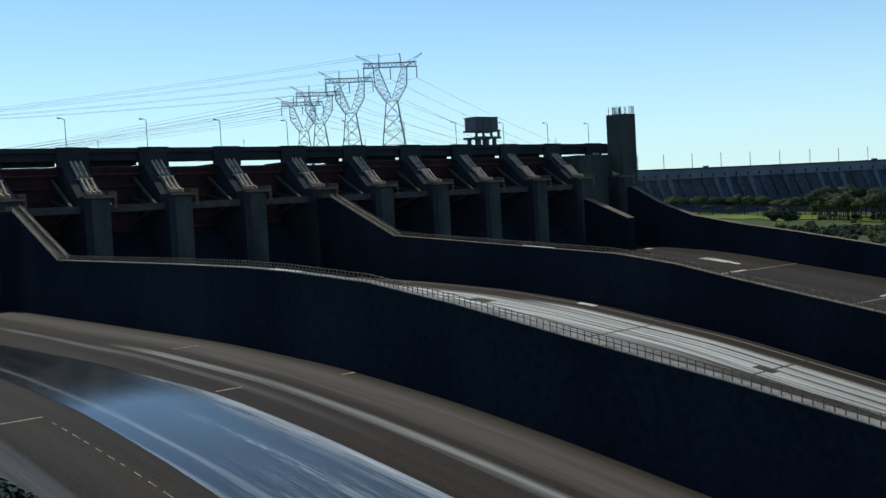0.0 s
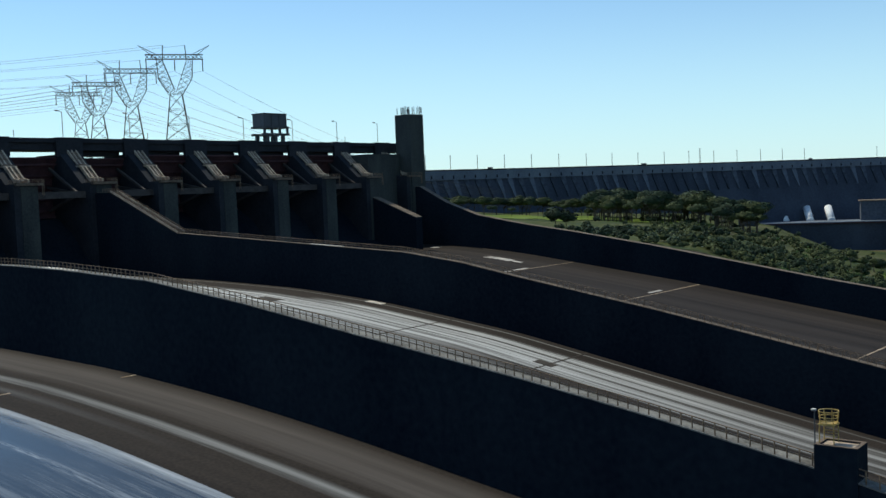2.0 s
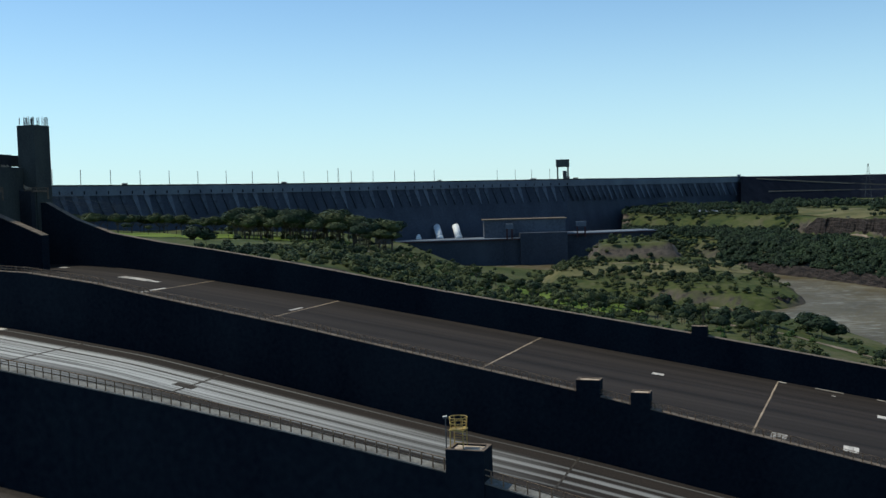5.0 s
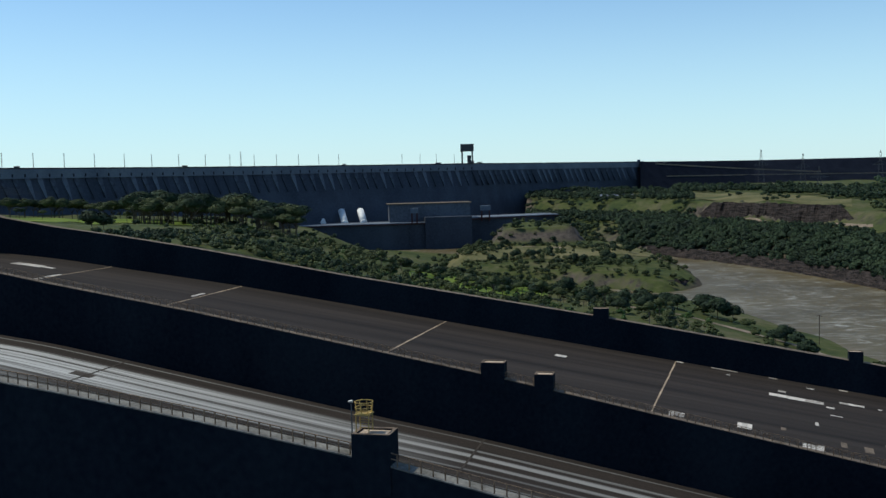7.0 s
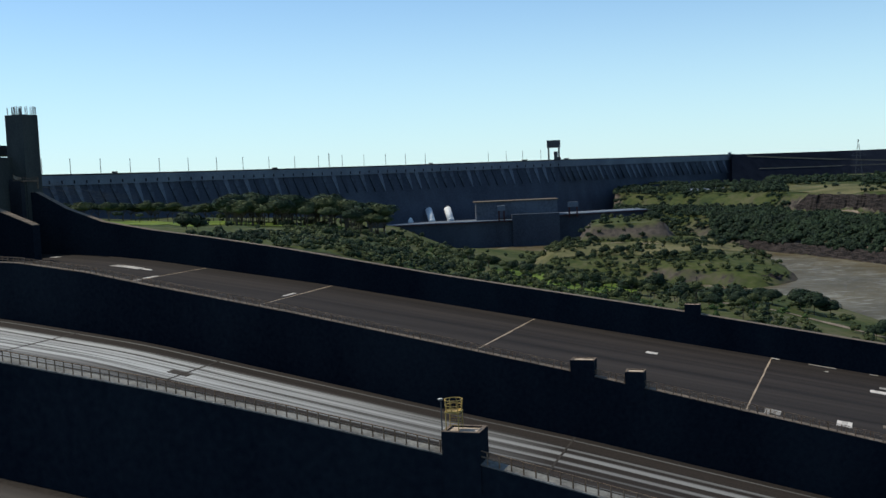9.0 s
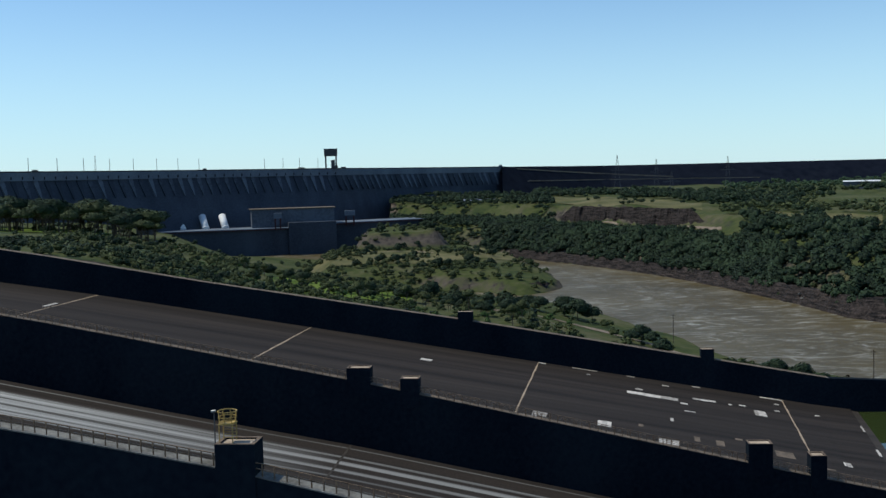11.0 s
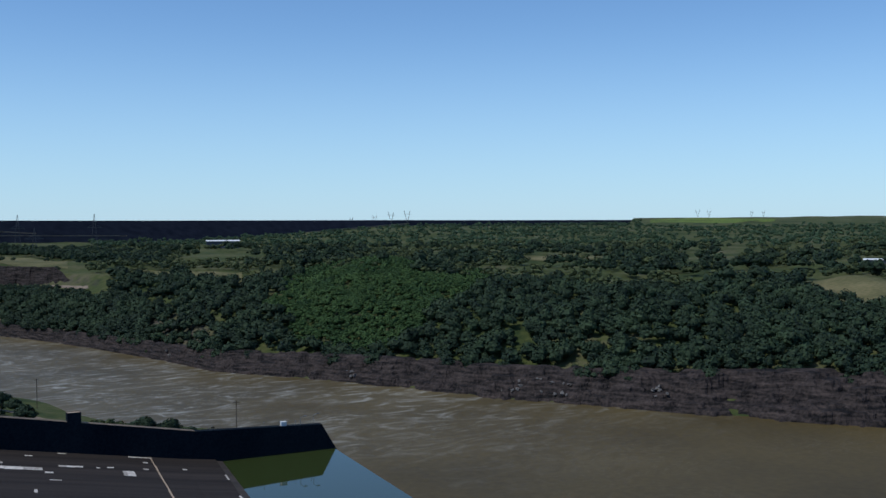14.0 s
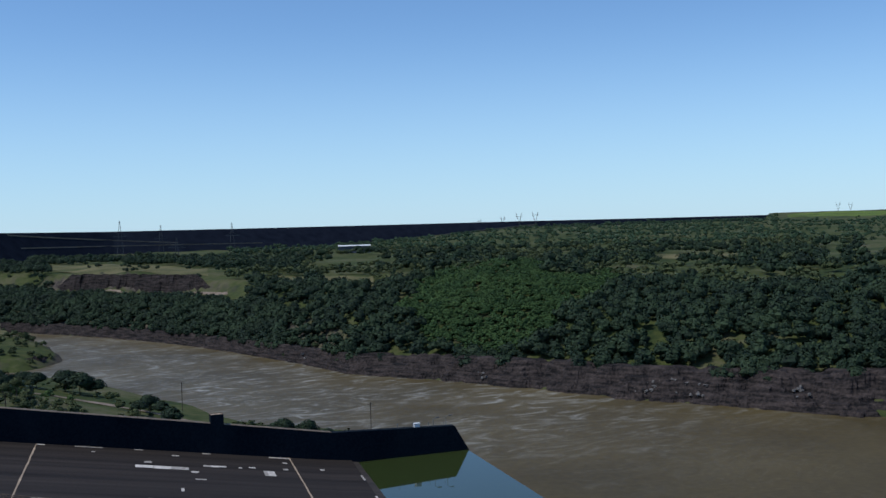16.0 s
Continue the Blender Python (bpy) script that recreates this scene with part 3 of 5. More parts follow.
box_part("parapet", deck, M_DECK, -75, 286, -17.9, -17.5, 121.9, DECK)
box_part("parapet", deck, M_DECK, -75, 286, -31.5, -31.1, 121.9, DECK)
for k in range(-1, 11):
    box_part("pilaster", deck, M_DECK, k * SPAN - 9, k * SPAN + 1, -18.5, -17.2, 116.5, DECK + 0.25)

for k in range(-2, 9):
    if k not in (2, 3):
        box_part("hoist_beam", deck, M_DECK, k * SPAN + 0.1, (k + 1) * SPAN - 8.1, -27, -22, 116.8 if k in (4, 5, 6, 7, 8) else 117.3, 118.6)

# training wall beside the last bay
bm = bmesh.new()
prism(bm, 234, 238, [(0, 72), (0, 98), (24, 89), (24, 72)])
low_wall = tagged(part("wall_6", bm, M_WALL), "short dark concrete training wall with a sloping top", "wall", kind="structure")
bm = bmesh.new()
prism(bm, 233.9, 238.1, [(0, 98.3), (0, 98.004), (24, 89.004), (24, 89.3)])
part("coping", bm, M_WALLTOP, low_wall, "sunlit pale concrete coping")

pillar = holder("concrete_pillar", "unfinished dark concrete pillar with bare reinforcing bars on top", "pillar")
box_part("shaft", pillar, M_PIER, 260, 269.4, -8.2, 0.6, 74, 134.6)
random.seed(4)
for half in ((260.3, 264.4), (265.2, 269.1)):
    for i in range(26):
        u = half[0] + (half[1] - half[0]) * random.random()
        v = random.choice((-7.9, -5, -2.5, 0.3))
        beam_part("reinforcing_bar", pillar, M_DARKSTEEL, W(u, v, 134.5), W(u + random.uniform(-0.08, 0.08), v + random.uniform(-0.08, 0.08), 138.0 + random.uniform(-0.35, 0.4)), 0.11, 4)

# ---- far dam ----
def polar(a, r, z):
    return Vector((r * math.sin(radians(a)), r * math.cos(radians(a)), z))


def dam_band(name, a0, a1, step, outline, material, parent=None, label=""):
    """An outline (towards the camera, height) drawn along the far dam's line."""
    n = int((a1 - a0) / step) + 1
    vs, fs = [], []
    for i in range(n + 1):
        a = a0 + (a1 - a0) * i / n
        vs += [polar(a, dam_r(a) - d, z) for d, z in outline]
    k = len(outline)
    for i in range(n):
        for j in range(k):
            fs.append((i * k + j, i * k + (j + 1) % k, (i + 1) * k + (j + 1) % k, (i + 1) * k + j))
    fs += [list(range(k)), list(range(n * k, n * k + k))[::-1]]
    ob = arrays(name, vs, fs, material, parent, label)
    return ob


dam = holder("concrete_dam", "long grey concrete gravity dam with buttresses", "dam", kind="structure")
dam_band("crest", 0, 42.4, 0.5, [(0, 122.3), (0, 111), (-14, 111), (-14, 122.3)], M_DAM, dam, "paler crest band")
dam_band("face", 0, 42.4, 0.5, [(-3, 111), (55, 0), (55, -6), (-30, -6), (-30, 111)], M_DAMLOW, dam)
dam_band("parapet", 0, 42.4, 0.5, [(0.6, 122.9), (0.6, 121.5), (-0.4, 121.5), (-0.4, 122.9)], M_DECK, dam)
rockfill = holder("rockfill_dam", "long dark rockfill dam closing the horizon", "dam", kind="structure")
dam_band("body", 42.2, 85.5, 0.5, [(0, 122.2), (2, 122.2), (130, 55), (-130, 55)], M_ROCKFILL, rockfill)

# buttress heads along the concrete dam
a = 1.0


# rib colour has the same haze blue, tone differs per piece
M_RIB = mat("mottled_dam_concrete", (0.03, 0.037, 0.052), (0.10, 0.114, 0.142), 0.95, 0.02, 0.3, piece=0.5)


def buttress_mesh():
    bm = bmesh.new()
    prof = [(-3, 111.2, 3.0), (-0.5, 111.2, 3.0), (0.2, 108, 3.8), (10.5, 86, 0.8), (7, 86, 0.8), (-5, 108, 3.8)]
    l, r = ([bm.verts.new((s * w, y, z)) for y, z, w in prof] for s in (-1, 1))
    bm.faces.new(l), bm.faces.new(r[::-1])
    for i in range(6):
        bm.faces.new((l[i - 1], l[i], r[i], r[i - 1]))
    me = bpy.data.meshes.new("buttress")
    bmesh.ops.recalc_face_normals(bm, faces=bm.faces)
    bm.to_mesh(me)
    bm.free()
    me.materials.append(M_RIB)
    return me


rib_mesh = buttress_mesh()
while a < 42:
    p, q = polar(a, dam_r(a), 0), polar(a + 0.1, dam_r(a + 0.1), 0)
    along = (q - p).normalized()
    out = Vector((along.y, -along.x, 0))
    if out.dot(p) > 0:
        out = -out
    rib = new("buttress", rib_mesh)
    rib.matrix_world = Matrix(((along.x, out.x, 0, p.x), (along.y, out.y, 0, p.y), (0, 0, 1, 0), (0, 0, 0, 1)))
    rib.parent = dam
    a += math.degrees(17.0 / ((q - p).length / radians(0.1)))

# small ports along the crest band: proud near-black boxes imitate the recesses' shade
port_mesh = None
a = 5.0
while a < 33:
    p, q = polar(a, dam_r(a), 0), polar(a + 0.1, dam_r(a + 0.1), 0)
    along = (q - p).normalized()
    out = Vector((along.y, -along.x, 0))
    if out.dot(p) > 0:
        out = -out
    if port_mesh is None:
        bm = bmesh.new()
        block(bm, -0.9, 0.9, -0.5, 0.25, 112.5, 116.0, at=plain)
        port_mesh = bpy.data.meshes.new("niche")
        bm.to_mesh(port_mesh)
        bm.free()
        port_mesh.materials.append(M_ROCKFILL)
    n = new("niche", port_mesh)
    n.matrix_world = Matrix(((along.x, out.x, 0, p.x), (along.y, out.y, 0, p.y), (0, 0, 1, 0), (0, 0, 0, 1)))
    n.parent = dam
    a += math.degrees(17.0 / ((q - p).length / radians(0.1)))


def lamp_mast(name, label, category, group, p, h, w, arm=0.0, toward=(1, 0)):
    ob = holder(name, label, category, group)
    bm = bmesh.new()
    beam(bm, p, p + Vector((0, 0, h)), w, 6)
    part("mast", bm, M_STEEL, ob)
    if arm:
        bm = bmesh.new()
        d = Vector((toward[0], toward[1], 0))
        top = p + Vector((0, 0, h))
        beam(bm, top, top + d * arm + Vector((0, 0, 0.6)), w * 0.8, 5)
        part("arm", bm, M_STEEL, ob)
        bm = bmesh.new()
        beam(bm, top + d * arm + Vector((0, 0, 0.55)), top + d * (arm + 1.2) + Vector((0, 0, 0.6)), w * 2, 6)
        part("lamp_head", bm, M_STEEL, ob)
    else:
        bm = bmesh.new()
        beam(bm, p + Vector((0, 0, h)), p + Vector((0, 0, h + 0.5)), w * 1.8, 6)
        part("lamp_head", bm, M_STEEL, ob)
    return ob


# masts along the far dam
for a in (5.6, 7.0, 8.5, 10.0, 11.5, 13.0, 14.5, 15.9, 17.3, 18.7, 20.0, 21.3, 22.5, 23.7, 24.8, 25.9, 29.4, 30.4, 31.3, 32.3):
    lamp_mast("lamp_mast", "tall slender grey lamp mast on the dam crest", "lamp post", "masts on the dam", polar(a - 0.3, dam_r(a - 0.3) + 4, 122.0), 16.5, 0.38)

# lattice mast and gantry on the far dam
mast = holder("radio_mast", "thin steel lattice mast on the dam crest", "mast")
for s in (-0.8, 0.8):
    beam_part("leg", mast, M_STEEL, polar(20.28, dam_r(20.28) + 5, 122) + Vector((s, 0, 0)), polar(20.28, dam_r(20.28) + 5, 143) + Vector((s * 0.6, 0, 0)), 0.22)
for i in range(8):
    z = 123 + i * 2.5
    beam_part("brace", mast, M_STEEL, polar(20.28, dam_r(20.28) + 5, z) + Vector((-0.8, 0, 0)), polar(20.28, dam_r(20.28) + 5, z + 2.5) + Vector((0.8, 0, 0)), 0.12)


def place(a, r, z):
    """Axes at a point seen from the lookout: x across, y away, z up."""
    s, c = math.sin(radians(a)), math.cos(radians(a))
    return lambda x, y, h: Vector((r * s + x * c + y * s, r * c - x * s + y * c, z + h))


at = place(32.72, dam_r(32.72) + 4, 122.0)
g = holder("gantry_crane", "tall dark gantry crane standing on the dam crest", "crane")
for x in (-8.5, 8.5):
    for y in (-4, 4):
        box_part("leg", g, M_DARKSTEEL, x - 1.3, x + 1.3, y - 1, y + 1, 0, 21, at=at)
box_part("cabin", g, M_DARKSTEEL, -11, 11, -6, 6, 20.5, 32, at=at)
box_part("hoist", g, M_DARKSTEEL, 0, 6.5, -3, 3, 2, 14, at=at)
box_part("sill", g, M_DARKSTEEL, 0.5, 11, -5, 5, 0, 4.5, at=at)
box_part("roof", g, M_CLAD, -11.4, 11.4, -6.4, 6.4, 32.004, 32.7, at=at)
for a, w in ((8.9, 6), (17.3, 7), (25.9, 5), (31.1, 9), (33.4, 8)):
    at = place(a, dam_r(a) - 1, 122.0)
    h = holder("crest_hut", "low dark hut on the dam crest", "hut", "huts on the dam")
    box_part("walls", h, M_DARKSTEEL, -w / 2, w / 2, -2, 2, 0, 2.2, at=at)
    box_part("roof", h, M_DARKSTEEL, -w / 2 - 0.4, w / 2 + 0.4, -2.4, 2.4, 2.204, 2.6, at=at)
at = place(42.1, dam_r(42.1) - 2, 122.0)
h = holder("lookout_hut", "small pale hut at the end of the concrete dam", "hut")
box_part("walls", h, M_DAM, -3, 3, -3, 3, 0, 3.6, at=at)
box_part("roof", h, M_WHITE, -4, 4, -4, 4, 3.604, 4.3, at=at)

# ---- powerhouse ----
power = holder("powerhouse", "long low concrete powerhouse at the foot of the dam", "building", kind="structure")


def band(name, a0, a1, r0, r1, deep, z0, z1, material, parent, label=""):
    p, q = polar(a0, r0, 0), polar(a1, r1, 0)
    d = (q - p).normalized()
    n = Vector((-d.y, d.x, 0))
    if n.dot(p) < 0:
        n = -n
    bm = bmesh.new()
    block(bm, 0, (q - p).length, 0, deep, z0, z1, at=lambda x, y, z: p + d * x + n * y + Vector((0, 0, z)))
    return part(name, bm, material, parent, label)


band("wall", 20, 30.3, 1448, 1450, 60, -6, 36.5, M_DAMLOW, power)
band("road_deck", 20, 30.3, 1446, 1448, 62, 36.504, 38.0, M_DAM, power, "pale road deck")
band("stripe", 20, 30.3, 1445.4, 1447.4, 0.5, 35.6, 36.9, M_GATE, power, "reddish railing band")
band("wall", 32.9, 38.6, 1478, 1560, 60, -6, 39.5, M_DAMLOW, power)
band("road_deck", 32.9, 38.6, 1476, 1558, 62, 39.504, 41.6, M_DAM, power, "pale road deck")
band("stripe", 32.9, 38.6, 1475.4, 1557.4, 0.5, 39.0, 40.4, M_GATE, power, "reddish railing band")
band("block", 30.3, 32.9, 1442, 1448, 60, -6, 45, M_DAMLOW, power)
for a in np.arange(24.6, 30.2, 0.8):
    band("pier", a, a + 0.12, 1446.6, 1446.8, 1.2, -6, 35.4, M_DAMLOW, power)
band("hall", 28.3, 32.8, 1466, 1474, 50, 38.1, 63.4, M_RIB, power)
band("hall_roof", 28.2, 32.9, 1464, 1472, 54, 63.404, 64.4, M_WALLTOP, power, "weathered pinkish roof edge")
for a in (23.35, 24.52, 25.75, 26.8):
    at = place(a, 1505, 38.0)
    ps = holder("penstock", "large white painted steel penstock", "pipe", "penstocks")
    bm = bmesh.new()
    beam(bm, at(2.4, -8, -2), at(-2.6, 14, 17), 5.0, 20)
    part("pipe", bm, M_WHITE, ps, smooth=True)
    bm = bmesh.new()
    beam(bm, at(2.0, -6.4, -0.6), at(1.7, -5.2, 0.6), 5.4, 20)
    part("collar", bm, M_WHITE, ps, smooth=True)
for a, r, w in ((29.7, 1438, 7), (33.66, 1474, 11)):
    at = place(a, r, 38.5)
    gc = holder("powerhouse_gantry", "reddish gantry crane on the powerhouse deck", "crane", "powerhouse cranes")
    for x in (-w / 2, w / 2):
        for y in (2, 10):
            box_part("leg", gc, M_GATE, x - 1.1, x + 1.1, y - 1, y + 1, -2, 13, at=at)
    box_part("beam", gc, M_DAM, -w / 2 - 2, w / 2 + 2, 0, 12, 13.004, 20, at=at)
# long shed, canteen and houses on the far bank
for a, r, z, w, hgt, lab, m_ in ((61.0, 1900, 72, 58, 7, "long low shed with a white roof", M_WHITE), (95.9, 1180, 58, 22, 5, "small house with a pale roof", M_WHITE), (97.0, 830, 46, 22, 4, "white single-storey building by a lawn", M_WHITE), (40.8, 1640, 58, 56, 9, "low grey service building with pale bands", M_DAM), (22.7, 1020, 62, 18, 7, "small pale-roofed building among trees", M_WHITE)):
    at = place(a, r, z)
    sh = holder("shed", lab, "building")
    box_part("wall", sh, M_CLAD, -w / 2, w / 2, 0, 14, -8, hgt * 0.7, at=at)
    bm = bmesh.new()
    prism(bm, -w / 2 - 1, w / 2 + 1, [(-1, hgt * 0.704), (15, hgt * 0.704), (7, hgt)], at=at)
    part("roof", bm, m_, sh)


# ---- pylons ----
def pylon(a, r, zb, hgt, w, turn, group="pylons behind the spillway"):
    """A guyless lattice tower with a V-shaped head and a crossbeam."""
    ob = holder("transmission_tower", "grey steel lattice transmission tower", "pylon", group)
    base = polar(a, r, zb)
    c, s = math.cos(radians(turn)), math.sin(radians(turn))

    def at(x, y, z):
        return base + Vector((x * c - y * s, x * s + y * c, z))
    waist, arms = hgt * 0.65, hgt * 0.90
    bw, ww, hw = hgt * 0.125, hgt * 0.042, w * 0.25
    t = 0.0034 * hgt
    for sx in (-1, 1):
        for sy in (-1, 1):
            beam_part("leg", ob, M_PYLON, at(sx * bw, sy * bw, 0), at(sx * ww, sy * ww, waist), t, 4)
    bm = bmesh.new()
    for i in range(6):
        f, g_ = i / 6, (i + 1) / 6
        h0, h1 = bw + (ww - bw) * f, bw + (ww - bw) * g_
        for sy in (-1, 1):
            beam(bm, at(-h0, sy * h0, waist * f), at(h1, sy * h1, waist * g_), t * 0.5)
            beam(bm, at(h0, sy * h0, waist * f), at(-h1, sy * h1, waist * g_), t * 0.5)
            beam(bm, at(-h1, sy * h1, waist * g_), at(h1, sy * h1, waist * g_), t * 0.5)
            beam(bm, at(sy * h0, -h0, waist * f), at(sy * h1, h1, waist * g_), t * 0.5)
            beam(bm, at(sy * h0, h0, waist * f), at(sy * h1, -h1, waist * g_), t * 0.5)
    part("bracing", bm, M_PYLON, ob)
    for sx in (-1, 1):
        bm = bmesh.new()
        o0, o1, i0, i1 = sx * ww * 1.15, sx * hw * 1.05, sx * ww * 0.1, sx * hw * 0.72
        for sy in (-1, 1):
            y0, y1 = sy * ww, sy * ww * 0.5
            beam(bm, at(o0, y0, waist), at(sx * hw * 0.98, y0, waist + (arms - waist) * 0.45), t * 0.8)
            beam(bm, at(sx * hw * 0.98, y0, waist + (arms - waist) * 0.45), at(o1, y1, arms), t * 0.8)
            beam(bm, at(i0, y0, waist + 1.5), at(i1, y1, arms), t * 0.7)
            for i in range(7):
                f, g_ = i / 7, (i + 1) / 7
                zz0, zz1 = waist + (arms - waist) * f, waist + (arms - waist) * g_
                xo = lambda f_: (o0 + (sx * hw * 0.98 - o0) * f_ / 0.45) if f_ < 0.45 else sx * hw * (0.98 + 0.07 * (f_ - 0.45) / 0.55)
                xi = lambda f_: i0 + (i1 - i0) * f_
                beam(bm, at(xo(f), y0, zz0), at(xi(g_), y0, zz1), t * 0.4)
                beam(bm, at(xi(f), y0, zz0), at(xo(g_), y0, zz1), t * 0.4)
        part("head_frame", bm, M_PYLON, ob)
        beam_part("peak", ob, M_PYLON, at(sx * hw * 0.7, 0, arms), at(sx * hw * 0.64, 0, hgt), t * 1.2, 4)
        bm = bmesh.new()
        for yy in (-0.6, 0.6):
            beam(bm, at(sx * hw, yy, arms + 2.2), at(sx * w * 0.52, 0, arms + hgt * 0.10), t * 0.6)
            beam(bm, at(sx * hw, yy, arms), at(sx * w * 0.52, 0, arms + hgt * 0.10), t * 0.6)
        part("horn", bm, M_PYLON, ob)
    bm = bmesh.new()
    n = 14
    for yy in (-1, 1):
        for zz in (arms, arms + 2.4):
            beam(bm, at(-w * 0.42, yy, zz), at(w * 0.42, yy, zz), t * 0.7)
        for i in range(n):
            x0, x1 = w * 0.42 * (2 * i / n - 1), w * 0.42 * (2 * (i + 1) / n - 1)
            beam(bm, at(x0, yy, arms), at(x1, yy, arms + 2.4), t * 0.4)
            beam(bm, at(x0, yy, arms + 2.4), at(x1, yy, arms), t * 0.4)
    part("crossbeam", bm, M_PYLON, ob)
    for x in (-0.41, 0.0, 0.41):
        beam_part("insulator", ob, M_DARKSTEEL, at(x * w, 0, arms), at(x * w, 0, arms - hgt * 0.085), 0.25, 6)
    return [at(x * w, 0, arms - hgt * 0.085) for x in (-0.41, 0.0, 0.41)] + [at(sx * hw * 0.64, 0, hgt) for sx in (-1, 1)]


ends = [pylon(-8.02, 545, 108, 71, 34, 10), pylon(-10.32, 610, 108, 72, 34, 12), pylon(-12.05, 660, 108, 70, 34, 14), pylon(-12.95, 700, 108, 68, 34, 14)]


def wire(p, q, sag, w=0.06, n=14):
    cu = bpy.data.curves.new("power_line", "CURVE")
    cu.dimensions, cu.bevel_depth, cu.bevel_resolution = "3D", w, 0
    sp = cu.splines.new("POLY")
    sp.points.add(n)
    for i in range(n + 1):
        f = i / n
        sp.points[i].co = (*(p.lerp(q, f) - Vector((0, 0, sag * 4 * f * (1 - f)))), 1)
    cu.materials.append(M_DARKSTEEL)
    return tagged(new("power_line", cu), "thin sagging power line between towers", "cable", "power lines")


for i, e in enumerate(ends):
    for j, p in enumerate(e):
        far = polar(-62 - 3 * i, 950, 128 + 4 * i if j < 3 else 150 + 5 * i) + Vector((0, 9 * j, 0))
        wire(p, far, 22 if j < 3 else 12)
        near = polar(7 + i * 0.6, 640 + 40 * i, 96 if j < 3 else 110) + Vector((12 * j, 0, 0))
        if j < 3:
            wire(p, near, 6)


def mast_pylon(a, r, zb, hgt, w):
    ob = holder("guyed_pylon", "slim grey steel lattice pylon with a short crossarm", "pylon", "pylons before the rockfill dam")
    at = place(a, r, zb)
    for sx in (-1, 1):
        for sy in (-1, 1):
            beam_part("leg", ob, M_PYLON, at(sx * hgt * 0.09, sy * hgt * 0.06, 0), at(sx * 0.5, sy * 0.5, hgt), 0.3, 4)
    for i in range(9):
        f, g_ = i / 9, (i + 1) / 9
        x0, x1 = hgt * 0.09 * (1 - f) + 0.5 * f, hgt * 0.09 * (1 - g_) + 0.5 * g_
        beam_part("brace", ob, M_PYLON, at(-x0, 0, hgt * f), at(x1, 0, hgt * g_), 0.13, 4)
        beam_part("brace", ob, M_PYLON, at(x0, 0, hgt * f), at(-x1, 0, hgt * g_), 0.13, 4)
    beam_part("crossarm", ob, M_PYLON, at(-w / 2, 0, hgt * 0.62), at(w / 2, 0, hgt * 0.62), 0.6, 4)
    for x in (-1, 1):
        beam_part("strut", ob, M_PYLON, at(x * w / 2, 0, hgt * 0.62), at(0, 0, hgt * 0.72), 0.35, 4)


for a, r, zb, h_, w_ in ((48.5, 1750, 66, 66, 22), (50.6, 1800, 66, 58, 22), (54.35, 1850, 66, 60, 24), (51.4, 1600, 62, 40, 26)):
    mast_pylon(a, r, zb, h_, w_)


def vee_pylon(a, r, zb, hgt):
    ob = holder("vee_pylon", "small distant V-shaped transmission tower", "pylon", "distant towers")
    at = place(a, r, zb)
    for sx in (-1, 1):
        beam_part("leg", ob, M_PYLON, at(0, 0, 0), at(sx * hgt * 0.24, 0, hgt), 0.7, 4)
    beam_part("crossbeam", ob, M_PYLON, at(-hgt * 0.3, 0, hgt * 0.72), at(hgt * 0.3, 0, hgt * 0.72), 0.6, 4)


for a, r, zb, h_ in ((71.1, 3050, 112, 36), (70.2, 3050, 111, 34), (69.3, 3200, 112, 26), (68.0, 3200, 111, 20), (87.0, 4000, 128, 30), (87.6, 4000, 128, 28), (89.8, 4200, 130, 24), (90.4, 4200, 130, 22)):
    vee_pylon(a, r, zb, h_)

# ---- things on the spillway ----
for i in range(11):
    lamp_mast("street_lamp", "slender grey street lamp on the bridge deck", "street lamp", "lamps on the bridge", W(-5.2 + SPAN * i, -19.0, 122.0), 9.6, 0.13, 1.6, (-0.7, -0.3))
    if i % 2:
        lamp_mast("low_post", "short thin post on the bridge deck", "post", "posts on the bridge", W(8 + SPAN * i, -27.0, 121.9), 3.4, 0.1)

crane = holder("gantry_crane", "dark gantry crane with a grey clad housing on the bridge deck", "crane")
box_part("housing", crane, M_CLAD, 193.4, 205.8, -28.4, -21.4, 129.3, 134.3)
for u in (193.4, 197.4, 201.5, 205.58):
    box_part("pilaster", crane, M_DARKSTEEL, u, u + 0.22, -21.4, -21.2, 129.3, 134.3)
box_part("roof", crane, M_DARKSTEEL, 193.1, 206.1, -28.7, -21.1, 134.304, 134.7)
box_part("platform", crane, M_DARKSTEEL, 192.8, 206.8, -29, -20.8, 128.5, 129.296)
for u in (193.4, 197.4, 201.8, 206.0):
    box_part("post", crane, M_DARKSTEEL, u - 0.45, u + 0.45, -21.6, -20.9, 126.2, 128.496)
box_part("beam", crane, M_DARKSTEEL, 192.8, 206.8, -22.6, -20.8, 125.5, 126.4)
box_part("beam", crane, M_DARKSTEEL, 192.8, 206.8, -29, -27.4, 125.5, 126.4)
for u in (195.2, 199.6, 203.8):
    for v in (-28, -21.8):
        box_part("leg", crane, M_DARKSTEEL, u - 0.7, u + 0.7, v - 0.6, v + 0.6, 121.9, 125.496)


